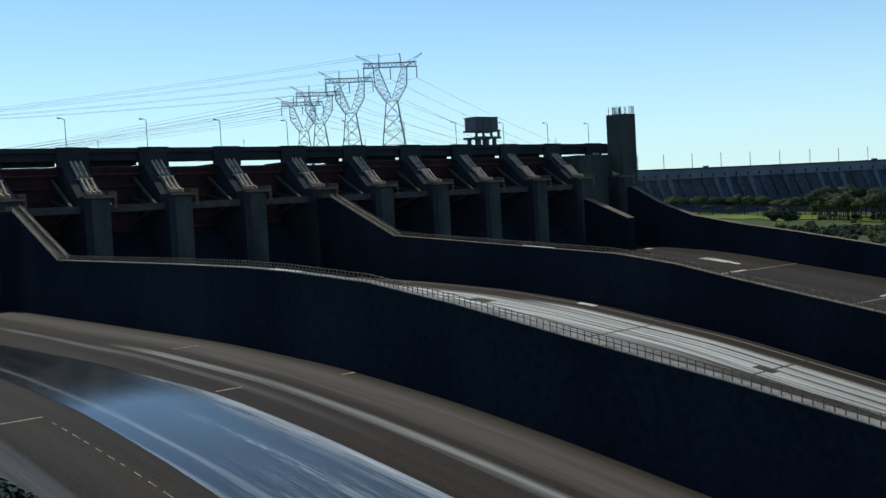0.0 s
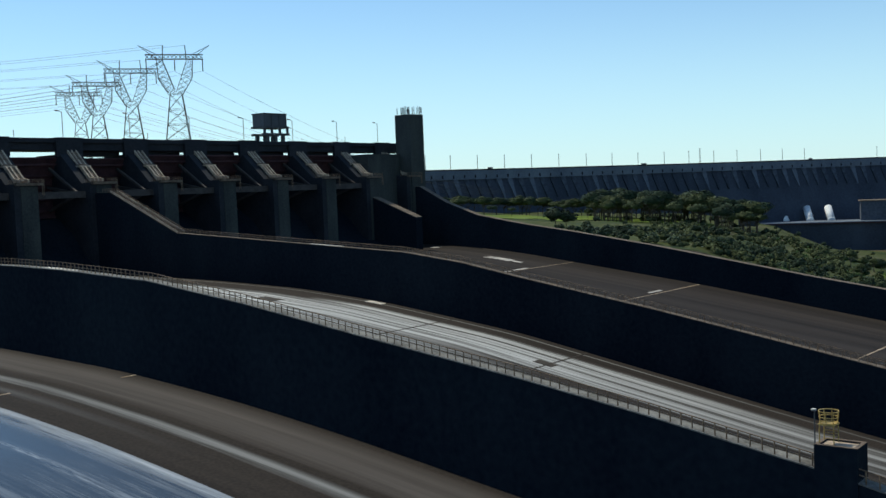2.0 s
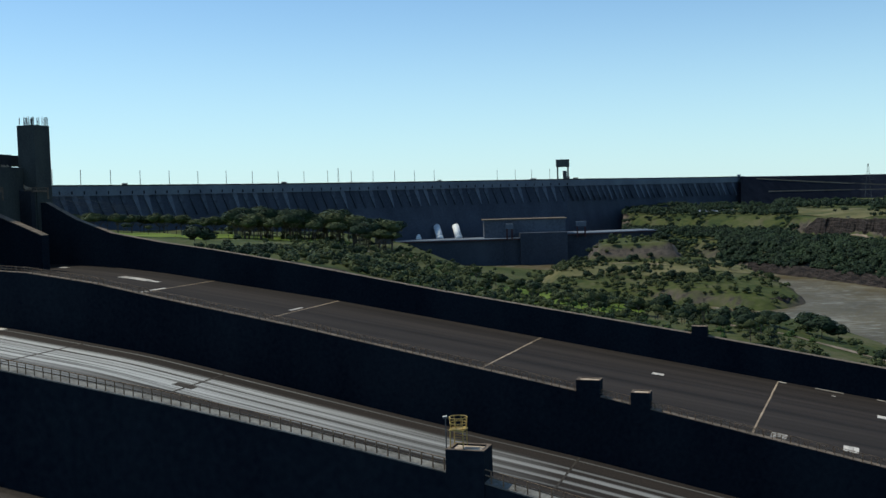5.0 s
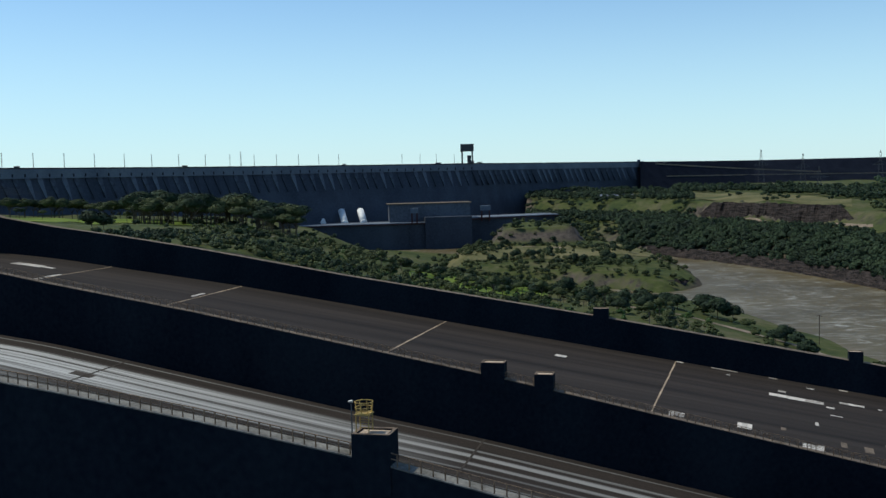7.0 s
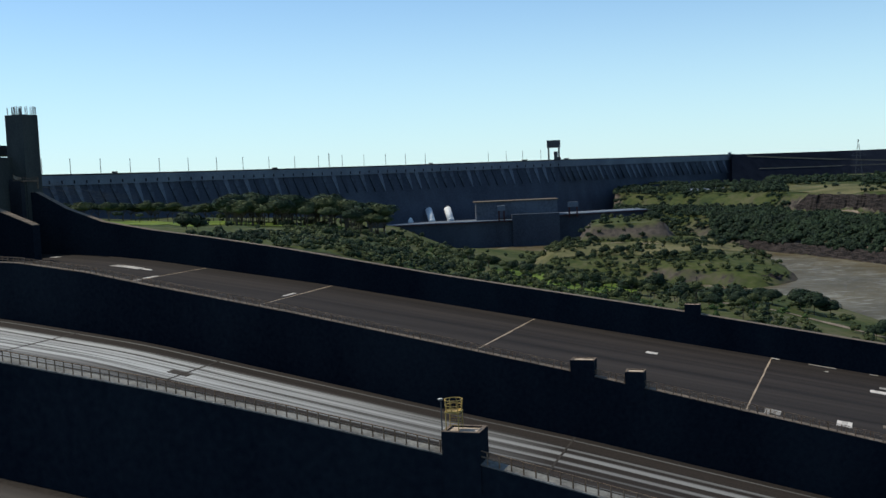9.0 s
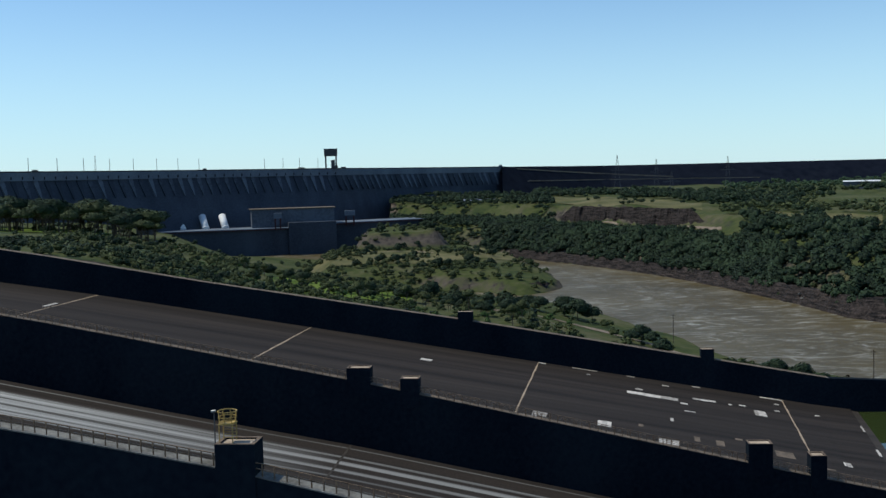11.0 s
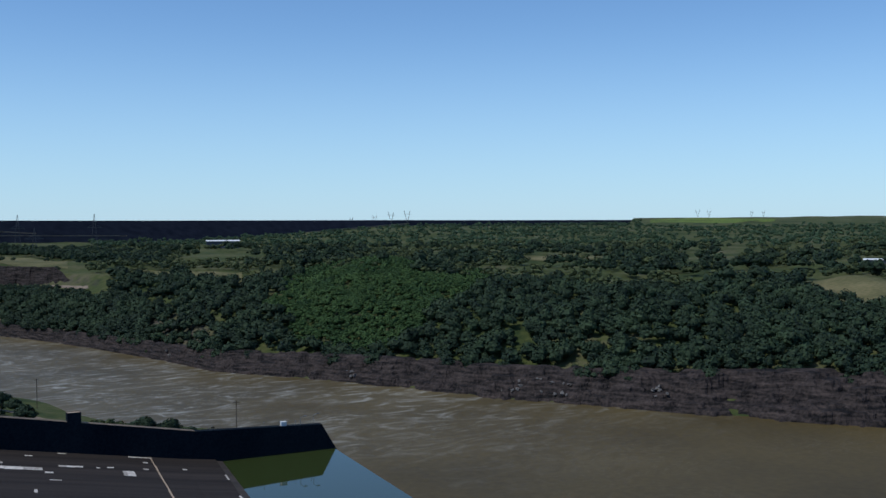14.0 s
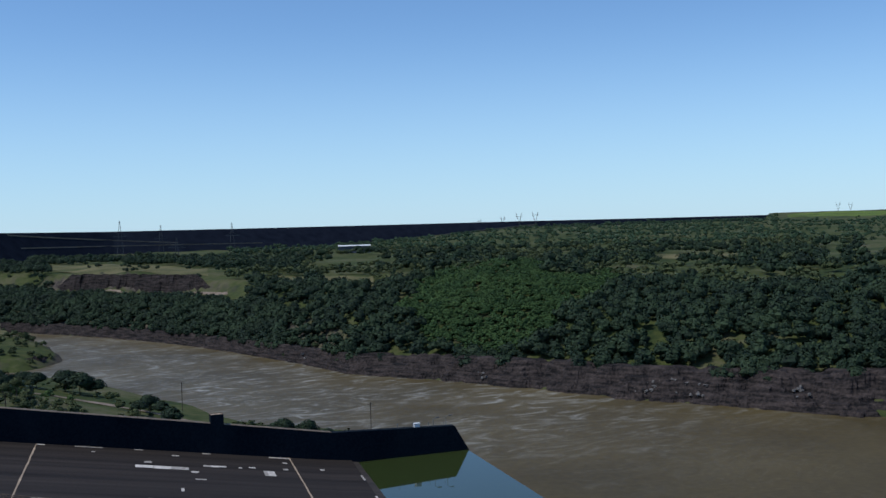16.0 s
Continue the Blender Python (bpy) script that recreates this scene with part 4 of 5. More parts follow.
def railing(name, label, u, v0, v1, table, gap, material, h=1.15):
    """A railing along a wall's top: posts, and rails that follow the slope."""
    ob = holder(name, label, "railing", "railings on the walls")
    post = bmesh.new()
    beam(post, (0, 0, 0), (0, 0, h), 0.075, 4)
    me = bpy.data.meshes.new("post")
    post.to_mesh(me)
    post.free()
    me.materials.append(material)
    n = int((v1 - v0) / gap)
    for i in range(n + 1):
        v = v0 + (v1 - v0) * i / n
        p = new("post", me)
        p.location = W(u, v, lerp(v, *table) + 0.12)
        p.parent = ob
    vs = sorted({v0, v1, *[v for v in table[0] if v0 < v < v1]})
    for hh in (h, h * 0.55):
        for p, q in zip(vs, vs[1:]):
            beam_part("rail", ob, material, W(u, p, lerp(p, *table) + 0.12 + hh), W(u, q, lerp(q, *table) + 0.12 + hh), 0.06, 4)


railing("railing", "rusty steel pipe railing along the dividing wall", -6.1, 8, 300, WALL_NEAR, 1.1, M_RUST)
railing("railing", "rusty steel pipe railing beside the stair", -3.6, 8, 50, WALL_NEAR, 1.4, M_RUST)
railing("railing", "rusty steel pipe railing along the dividing wall", 99.9, 4, 380, WALL_MID, 1.5, M_RUST)
railing("railing", "rusty steel pipe railing along the dividing wall", 101.1, 52, 380, WALL_MID, 2.4, M_RUST)
railing("railing", "rusty steel pipe railing beside the stair", 102.4, 4, 50, WALL_MID, 1.4, M_RUST)


def shaft(u0, u1, v0, v1, table, high, cage=False):
    """An open concrete shaft head standing on a wall."""
    z = lerp((v0 + v1) / 2, *table)
    ob = holder("shaft_head", "open dark concrete shaft head with a yellow ladder cage" if cage else "open-topped dark concrete shaft head on the wall", "concrete box", "shaft heads")
    t = 0.35
    box_part("side", ob, M_WALL, u0, u0 + t, v0, v1, z - 3, z + high)
    box_part("side", ob, M_WALL, u1 - t, u1, v0, v1, z - 3, z + high)
    box_part("end", ob, M_WALL, u0 + t, u1 - t, v0, v0 + t, z - 3, z + high)
    box_part("end", ob, M_WALL, u0 + t, u1 - t, v1 - t, v1, z - 3, z + high)
    # sunlit interior: pale colour on a floor raised near the rim
    box_part("inner_floor", ob, M_BEAM, u0 + t, u1 - t, v0 + t, v1 - t, z - 3, z + high - 0.12)
    bm = bmesh.new()
    for d in ((u0, u0 + t, v0, v1), (u1 - t, u1, v0, v1), (u0 + t, u1 - t, v0, v0 + t), (u0 + t, u1 - t, v1 - t, v1)):
        block(bm, *d, z + high + 0.004, z + high + 0.06)
    part("rim", bm, M_BROWN, ob, "weathered brown rim")
    if cage:
        cu, cv, top = u0 + 1.2, v0 + 0.9, z + high
        for i in range(8):
            a = i * math.pi / 4
            beam_part("cage_bar", ob, M_YELLOW, W(cu + 0.75 * math.cos(a), cv + 0.75 * math.sin(a), top + 1.75), W(cu + 0.85 * math.cos(a), cv + 0.85 * math.sin(a), top + 2.75), 0.04, 4)
        for hz, rr in ((1.75, 0.75), (2.25, 0.8), (2.75, 0.85)):
            bm = bmesh.new()
            for i in range(12):
                a, b_ = i * math.pi / 6, (i + 1) * math.pi / 6
                beam(bm, W(cu + rr * math.cos(a), cv + rr * math.sin(a), top + hz), W(cu + rr * math.cos(b_), cv + rr * math.sin(b_), top + hz), 0.05, 4)
            part("cage_hoop", bm, M_YELLOW, ob)
        bm = bmesh.new()
        block(bm, cu - 0.7, cu + 0.7, cv - 0.7, cv + 0.7, top + 1.6, top + 1.7)
        part("cage_floor", bm, M_YELLOW, ob)
        for a, b_ in ((-0.6, -0.6), (-0.6, 0.6), (0.6, -0.6), (0.6, 0.6)):
            beam_part("cage_leg", ob, M_YELLOW, W(cu + a, cv + b_, top), W(cu + a, cv + b_, top + 1.7), 0.05, 4)
        beam_part("lamp_post", ob, M_DARKSTEEL, W(cu - 0.9, cv - 0.9, top - 0.2), W(cu - 0.9, cv - 0.9, top + 2.9), 0.06, 4)
        beam_part("lamp", ob, M_STEEL, W(cu - 0.9, cv - 1.15, top + 2.9), W(cu - 0.9, cv - 0.75, top + 2.95), 0.12, 6)
        for i in range(6):
            beam_part("rung", ob, M_YELLOW, W(cu + 0.6, cv - 0.6, top + 0.2 + i * 0.25), W(cu + 0.6, cv + 0.6, top + 0.2 + i * 0.25), 0.03, 4)
    return ob


shaft(-6.45, -3.7, 271.6, 275.2, WALL_NEAR, 2.55, True)
shaft(-6.45, -3.7, 300.0, 303.4, WALL_NEAR, 2.7)
shaft(99.55, 102.6, 261.5, 266.1, WALL_MID, 2.7)
shaft(99.55, 102.6, 271.9, 275.5, WALL_MID, 2.7)
shaft(99.55, 102.6, 336.9, 341.3, WALL_MID, 4.1)
shaft(99.55, 102.6, 348.1, 351.0, WALL_MID, 4.1)
shaft(261.8, 265.2, 267.7, 272.9, WALL_FAR, 3.0)
shaft(261.8, 265.2, 350.8, 355.2, WALL_FAR, 3.3)

# small gear on the end of the side wall
for v, hh in ((418, 1.2), (424, 1.2), (430, 1.2), (436, 1.2)):
    lamp_mast("rail_post", "thin steel post on the end of the side wall", "post", "posts on the wall end", W(263, v, lerp(v, [393, 440], [29.4, 27.4])), hh, 0.06)
lamp_mast("signal_post", "thin steel post with a crossbar on the wall end", "post", "signal posts", W(263.2, 437, 27.5), 3.2, 0.09, 1.2, (0.7, -0.7))
lamp_mast("signal_post", "thin steel post with a crossbar on the wall end", "post", "signal posts", W(263.2, 432, 27.7), 2.6, 0.09, 1.2, (0.7, -0.7))
hb = holder("white_box", "small white equipment box on the wall end", "box")
box_part("case", hb, M_WHITE, 262.6, 264.2, 424.5, 426.5, 28.1, 29.3)
box_part("lid", hb, M_WHITE, 262.5, 264.3, 424.4, 426.6, 29.304, 29.5)

# ---- water running down the near chute ----
M_FLOW = mat("thin_running_water", (0.02, 0.021, 0.024), (0.04, 0.042, 0.046), 0.08, 0.6, 3.0, 0.5, 0.06, stretch=(0.05, 1, 0.05), turn=45, spec=0.4)
also(M_FLOW, (0.16, 0.17, 0.18), (0.5, 0.51, 0.52), strip(-32.5, -28.0, 2.0, 150, 420, 0.32, 2.0, 0.42), 1.0, (0.05, 1, 0.05), 45, 0.7)
also(M_FLOW, (0.2, 0.21, 0.22), (0.55, 0.56, 0.57), strip(-30.6, -28.0, 1.0, 40, 420, 0.75, 1.4), 1.0, (0.07, 1, 0.07), 45, 0.7)
also(M_FLOW, (0.2, 0.22, 0.24), (0.55, 0.57, 0.6), strip(-37.0, -35.2, 0.8, 185, 400, 0.4, 1.0, 0.45), 1.8, (0.08, 1, 0.08), 45, 0.7)
also(M_FLOW, (0.2, 0.22, 0.24), (0.5, 0.52, 0.55), strip(-44.4, -43.0, 0.6, 100, 400, 0.3, 0.8), 1.2, ST, 45, 0.7)
also(M_FLOW, (0.2, 0.22, 0.24), (0.5, 0.52, 0.55), strip(-47.4, -46.4, 0.5, 60, 400, 0.4, 0.6), 1.2, ST, 45, 0.7)
also(M_FLOW, (0.15, 0.17, 0.19), (0.4, 0.42, 0.45), strip(-46, -30, 3.0, 205, 420, 0.22, 3.0, 0.5), 2.2, (0.05, 1, 0.05), 45, 0.5)
bm = bmesh.new()
line = steps(FLOOR_NEAR, 20, 428)
edge0 = [bm.verts.new(W(-46.9 + 0.5 * math.sin(v * 0.05), v, z + 0.05)) for v, z in line]
edge1 = [bm.verts.new(W(lerp(v, [20, 90, 140, 175, 430], [-36, -33.5, -30.8, -28.6, -28.4]), v, z + 0.05)) for v, z in line]
for i in range(len(line) - 1):
    bm.faces.new((edge0[i], edge0[i + 1], edge1[i + 1], edge1[i]))
tagged(part("flowing_water", bm, M_FLOW, smooth=True), "thin sheet of water with white streaks running down the chute", "water", kind="structure")


# ---- joints and repair patches on the chutes ----
def lay(name, parent, material, table, u0, u1, v0, v1, up=0.045, lag=False):
    bm = bmesh.new()
    n = max(int((v1 - v0) / 6), 1)
    prof = [(v0 + (v1 - v0) * i / n) for i in range(n + 1)]
    sm = lambda v: sum(lerp(v + d, *table) for d in (-7, -3.5, 0, 3.5, 7)) / 5
    if table is FLOOR_FAR and not lag:
        mid = skew(v0) * ((u0 + u1) / 2 - 262)
        prof = [v - mid for v in prof]
    slip = (lambda u, v, z: W(u, v + skew(v) * (u - 262), z)) if table is FLOOR_FAR else W
    prism(bm, u0, u1, [(v, sm(v) + up) for v in prof] + [(v, sm(v) - 0.05) for v in prof[::-1]], at=slip)
    return part(name, bm, material, parent)


M_JOINT = mat("tan_joint_mortar", (0.2, 0.14, 0.09), (0.5, 0.38, 0.27), 0.9, 0.6, 3.0)
for v in (83.0, 137.0, 215.4, 295.6, 377.4):
    random.seed(int(v))
    u = 105.0
    while u < 261:
        w = min(random.uniform(5, 11), 261.5 - u)
        lay("joint", chute_far, M_JOINT, FLOOR_FAR, u, u + w, v - 0.22 + random.uniform(-0.08, 0.08), v + 0.22 + random.uniform(-0.08, 0.12), lag=True)
        u += w
for v, u0, u1 in ((150.0, 30, 98), (186.0, 78, 99), (262.0, 0, 99), (340.0, 0, 99)):
    lay("joint", chute_mid, M_FLOOR, FLOOR_MID, u0, u1, v - 0.2, v + 0.2)
for v, u0, u1 in ((168.5, -58, -51), (171, -28, -24), (131, -16, -11), (174, -9, -6.6), (215, -58, -47)):
    lay("joint", chute_near, M_JOINT, FLOOR_NEAR, u0, u1, v - 0.16, v + 0.16)
random.seed(11)
for i in range(16):
    v = 172 + i * 3.6
    lay("joint", chute_near, M_JOINT, FLOOR_NEAR, -51.06, -50.98, v, v + random.uniform(0.8, 2.6))
# u, v, width, length
PATCHES = [(260.6, 296.7, 1.6, 2.7), (260.8, 311.3, 1.4, 8.6), (253.8, 312.4, 1.2, 1.2), (260.9, 326.9, 1.2, 2.7), (254.6, 338.0, 1.2, 2.3), (260.8, 348.8, 1.2, 2.8),
           (235.7, 332.0, 3.6, 16.0), (242.5, 328.3, 2.2, 2.4), (231.4, 341.3, 1.6, 2.3), (241.0, 348.8, 2.2, 7.3), (240.7, 356.9, 1.4, 1.1), (242.0, 360.9, 1.3, 2.1),
           (234.5, 365.2, 7.0, 3.6), (260.4, 373.6, 1.4, 7.4)]
PATCHES += [(251.8, 373.8, 2.0, 1.5), (241.5, 371.8, 2.4, 1.7), (244.2, 384.9, 2.0, 1.5), (234.4, 395.4, 7.0, 2.3), (206.1, 392.7, 7.0, 1.4), (187.9, 378.7, 4.0, 4.4),
            (206.7, 334.9, 4.0, 0.9), (188.9, 314.7, 6.0, 3.8), (180.5, 331.4, 5.0, 5.6), (187.8, 297.0, 5.0, 4.0)]
PATCHES += [(181.5, 305.3, 2.0, 1.1), (221.3, 341.9, 1.0, 3.4), (236.5, 259.5, 3.2, 3.6), (231.4, 134.5, 9.0, 1.2), (226.0, 81.6, 9.0, 1.0), (239.5, 62.0, 5.0, 12.0), (240.0, 70.5, 2.0, 4.0), (217.0, 82.2, 3.0, 1.6), (250.0, 21.0, 4.0, 3.0)]
for u, v, w, l in PATCHES:
    n = 1 if w * l < 14 else 3
    for i in range(n):
        l0 = v - l / 2 + l * i / n
        jit = random.uniform(-0.25, 0.25) * min(w, 2)
        lay("repair_patch", chute_far, M_PATCH, FLOOR_FAR, u - w / 2 + jit, u + w / 2 + jit * 0.4, l0, l0 + l / n)
for u, v, w, l in ((187.3, 362.7, 6.0, 5.0), (188.6, 339.7, 5.0, 1.6), (188.0, 345.8, 5.6, 2.3), (179.6, 374.1, 1.2, 4.7), (196.0, 352.0, 2.0, 2.0), (194.0, 325.0, 3.0, 1.4)):
    lay("faded_patch", chute_far, M_WALLTOP, FLOOR_FAR, u - w / 2, u + w / 2, v - l / 2, v + l / 2)
lay("repair_patch", chute_mid, M_PATCH, FLOOR_MID, 96.6, 98.6, 122.5, 128.0)
lay("dark_patch", chute_mid, M_FLOOR, FLOOR_MID, 79.0, 83.5, 100.0, 107.0)
lay("dark_patch", chute_mid, M_FLOOR, FLOOR_MID, 82.2, 84.8, 183.0, 187.5)
for u, v in ((-5.5, 152.0), (-5.5, 156.0)):
    lay("pale_patch", wall_a, M_PATCH, WALL_NEAR, u - 0.7, u + 0.7, v - 2.6, v + 2.4, 0.2)
lay("pale_patch", wall_b, M_PATCH, WALL_MID, 99.9, 101.1, 100.0, 112.0, 0.2)

# ---- trees ----
RNG = np.random.default_rng(7)


def crown(n, flat, size, lumps=6):
    """Leaf sprays, as small quads, over a lumpy crown of radius 1 with leafy cores; flat is its height over its width."""
    cs = RNG.normal(size=(lumps, 3))
    cs /= np.linalg.norm(cs, axis=1)[:, None]
    cs *= RNG.uniform(0.3, 0.6, (lumps, 1))
    cs[:, 2] = np.abs(cs[:, 2]) * 0.9 - 0.1
    rad = RNG.uniform(0.36, 0.58, lumps)
    k = RNG.integers(0, lumps, n)
    d = RNG.normal(size=(n, 3))
    d /= np.linalg.norm(d, axis=1)[:, None]
    d[:, 2] = np.where(d[:, 2] < -0.35, -d[:, 2], d[:, 2])
    p = cs[k] + d * rad[k, None] * RNG.uniform(0.84, 1.08, (n, 1))
    nrm = d + RNG.normal(size=(n, 3)) * 0.32
    nrm /= np.linalg.norm(nrm, axis=1)[:, None]
    a = np.cross(nrm, RNG.normal(size=(n, 3)))
    a /= np.linalg.norm(a, axis=1)[:, None]
    b_ = np.cross(nrm, a)
    s = size * RNG.uniform(0.6, 1.35, (n, 1))
    q = np.stack([p + a * s, p + b_ * s * 0.75, p - a * s, p - b_ * s * 0.75], 1)
    # cores: four-sided lumps, closed by quads
    ring = [[(math.cos(t) * w, math.sin(t) * w, z) for t in np.arange(4) * math.pi / 2 + z] for z, w in ((-0.8, 0.4), (0.0, 1.1), (0.85, 0.35))]
    core = np.array([[ring[i][j], ring[i][(j + 1) % 4], ring[i + 1][(j + 1) % 4], ring[i + 1][j]] for i in range(2) for j in range(4)])
    cores = np.concatenate([core * r * 0.8 + c for c, r in zip(cs, rad)])
    out = np.repeat((core.mean(1) / np.linalg.norm(core.mean(1), axis=1)[:, None])[None], lumps, 0).reshape(-1, 3)
    q = np.concatenate([q, cores])
    q[:, :, 2] *= flat
    # soft shading: each spray is lit as the lump that it grows on, and the lump as a part of the crown
    whole = q.mean(1) / np.maximum(np.linalg.norm(q.mean(1), axis=1)[:, None], 0.05)
    nn = np.concatenate([d + RNG.normal(size=(n, 3)) * 0.3, out]) * 0.75 + whole * 0.5
    nn /= np.linalg.norm(nn, axis=1)[:, None]
    return q, np.repeat(nn, 4, 0)


def scatter(name, label, category, spots, protos, material, group=""):
    """ONE object with a crown at each spot (x, y, z of its middle, radius)."""
    out, nor = [], []
    for i, (x, y, z, r) in enumerate(spots):
        q, nn = protos[int(RNG.integers(len(protos)))]
        t = RNG.uniform(0, 6.283)
        c, s = math.cos(t), math.sin(t)
        m3 = np.array(((c, s, 0), (-s, c, 0), (0, 0, 1))) * r
        nor.append(nn @ (m3 / r))
        out.append(q.reshape(-1, 3) @ m3 * np.array((1, 1, RNG.uniform(0.85, 1.2))) + (x, y, z))
    v = np.concatenate(out)
    n = len(v) // 4
    me = bpy.data.meshes.new(name)
    me.vertices.add(len(v))
    me.vertices.foreach_set("co", v.ravel())
    me.loops.add(len(v))
    me.loops.foreach_set("vertex_index", np.arange(len(v), dtype=np.int32))
    me.polygons.add(n)
    me.polygons.foreach_set("loop_start", np.arange(0, len(v), 4, dtype=np.int32))
    me.update(calc_edges=True)
    me.polygons.foreach_set("use_smooth", np.ones(n, dtype=bool))
    me.normals_split_custom_set(np.concatenate(nor).tolist())
    me.materials.append(material)
    return tagged(new(name, me), label, category, group, "stuff")


def xy(a, r):
    return r * math.sin(radians(a)), r * math.cos(radians(a))


def spots(n, a0, a1, d0, d1, r0, r1, keep=None, lift=0.75, shore=True):
    got = []
    for _ in range(n):
        a, d = RNG.uniform(a0, a1), RNG.uniform(d0, d1)
        r = d + (far_shore(a) if shore else 0)
        if keep and not keep(a, d):
            continue
        x, y = xy(a, r)
        rad = RNG.uniform(r0, r1)
        got.append((x, y, land(x, y) + rad * lift, rad))
    return got


DENSE = [crown(165, 1.0, 0.122, 7) for _ in range(5)]
ROUND = [crown(95, 0.85, 0.15, 5) for _ in range(5)]
SMALL = [crown(28, 0.75, 0.22, 3) for _ in range(5)]


def patchy(f, cut, seed=0.0):
    return lambda a, d: noise.noise(Vector((a * f * 12, d * f, seed))) > cut


def hill(a, d):
    return lerp(d, [30, 60, 110, 200, 320], [67, 65, 63.4, 64.4, 66.5]) + 0.4 * math.sin(d * 0.09) < a < lerp(d, [30, 60, 150, 230, 320], [68.4, 71, 74.2, 76.4, 75.5]) and 38 < d < 320


def lawn(a, d):
    return (92.5 < a and 195 < d < 330) or (57 < a < 61.5 and 240 < d < 330) or (78 < a < 82.5 and 640 < d < 760) or (72 < a < 73.6 and 480 < d < 580)


scatter("riverside_forest", "dense dark green forest on the river bank", "forest",
        spots(2700, 55, 104, 14, 230, 3.2, 8.0, lambda a, d: not hill(a, d) and not lawn(a, d) and d > lerp(a, [55, 66, 76, 86, 96], [13, 25, 26, 33, 46]) + 8 * math.sin(a * 0.9) + 6 * math.sin(a * 2.7)), DENSE, M_LEAF)
scatter("young_plantation", "even fresh green young trees on a rounded hill", "forest", spots(4300, 63, 77, 38, 320, 2.7, 4.4, hill), ROUND, M_LEAF2)
scatter("cliff_forest", "dark green trees under the terrace cliffs", "forest", spots(1150, 41, 57, 12, 104, 3.8, 7.5), DENSE, M_LEAF)
scatter("terrace_trees", "scattered dark trees on the far terraces", "trees", spots(1300, 44, 58, 415, 850, 4, 8, lambda a, d: noise.noise(Vector((a * 0.2, d * 0.012, 4))) > -0.25) + spots(120, 44, 58, 235, 420, 3, 6, lambda a, d: noise.noise(Vector((a * 0.4, d * 0.02, 4))) > 0.1) + spots(420, 44, 54, 95, 150, 2.5, 4.8) + spots(320, 36, 45, 90, 188, 3.5, 7) + spots(1500, 35.5, 45, 30, 520, 3.2, 7.0, lambda a, d: noise.noise(Vector((a * 0.3, d * 0.02, 8))) > -0.3), ROUND, M_LEAF)
scatter("plateau_woods", "mixed olive green woods on the far plateau", "forest",
        spots(4600, 54, 104, 230, 1300, 3.5, 7.5, lambda a, d: not lawn(a, d) and noise.noise(Vector((a * 0.22, d * 0.006, 2))) > -0.02), SMALL, M_LEAF3)
scatter("plateau_trees", "single dark trees on the far plateau", "trees", spots(1500, 54, 104, 230, 1100, 5, 11, lambda a, d: not lawn(a, d) and noise.noise(Vector((a * 0.16, d * 0.008, 5))) > 0.02), ROUND, M_LEAF)
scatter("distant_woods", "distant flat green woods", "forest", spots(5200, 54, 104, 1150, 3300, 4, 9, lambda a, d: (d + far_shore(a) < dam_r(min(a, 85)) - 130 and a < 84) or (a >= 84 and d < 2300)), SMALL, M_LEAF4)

# ---- near bank: shrubs and trees behind the side wall ----
def out_of_chute(a, r):
    x, y = xy(a, r)
    px, py = x - P0.x, y - P0.y
    u = H2 * (px + py)
    return u > 276 and land(x, y) > 2.0


scatter("bank_shrubs", "olive green shrubs and bushes on the slope", "shrubs",
        spots(1500, 17, 40, 420, 1000, 1.6, 4.2, lambda a, r: out_of_chute(a, r) and noise.noise(Vector((a * 0.25, r * 0.012, 9))) > -0.12, 0.5, False), ROUND, M_LEAF3)
scatter("bank_bushes", "dark green bushes on the slope", "shrubs",
        spots(300, 14, 27, 430, 650, 1.5, 4.0, out_of_chute, 0.5, False) + spots(700, 12, 44, 420, 1250, 2.2, 5.0, lambda a, r: out_of_chute(a, r) and noise.noise(Vector((a * 0.3, r * 0.01, 4))) > 0.08, 0.5, False), ROUND, M_LEAF)
scatter("bright_bushes", "fresh green low bushes between the trees on the bank", "shrubs",
        spots(520, 24, 46, 420, 860, 1.2, 3.2, lambda a, r: out_of_chute(a, r) and noise.noise(Vector((a * 0.35, r * 0.015, 12))) > 0.0, 0.45, False), ROUND, M_LEAF2)
scatter("shore_bushes", "green bushes on the shore behind the wall", "shrubs",
        spots(900, 38, 61, 385, 900, 1.5, 4.6, lambda a, r: out_of_chute(a, r) and noise.noise(Vector((a * 0.3, r * 0.02, 1))) > 0.0, 0.5, False) + spots(900, 31, 45, 900, 1380, 1.8, 5.0, lambda a, r: noise.noise(Vector((a * 0.4, r * 0.012, 3))) > -0.1 and land(*xy(a, r)) > 3, 0.5, False), ROUND, M_LEAF3)


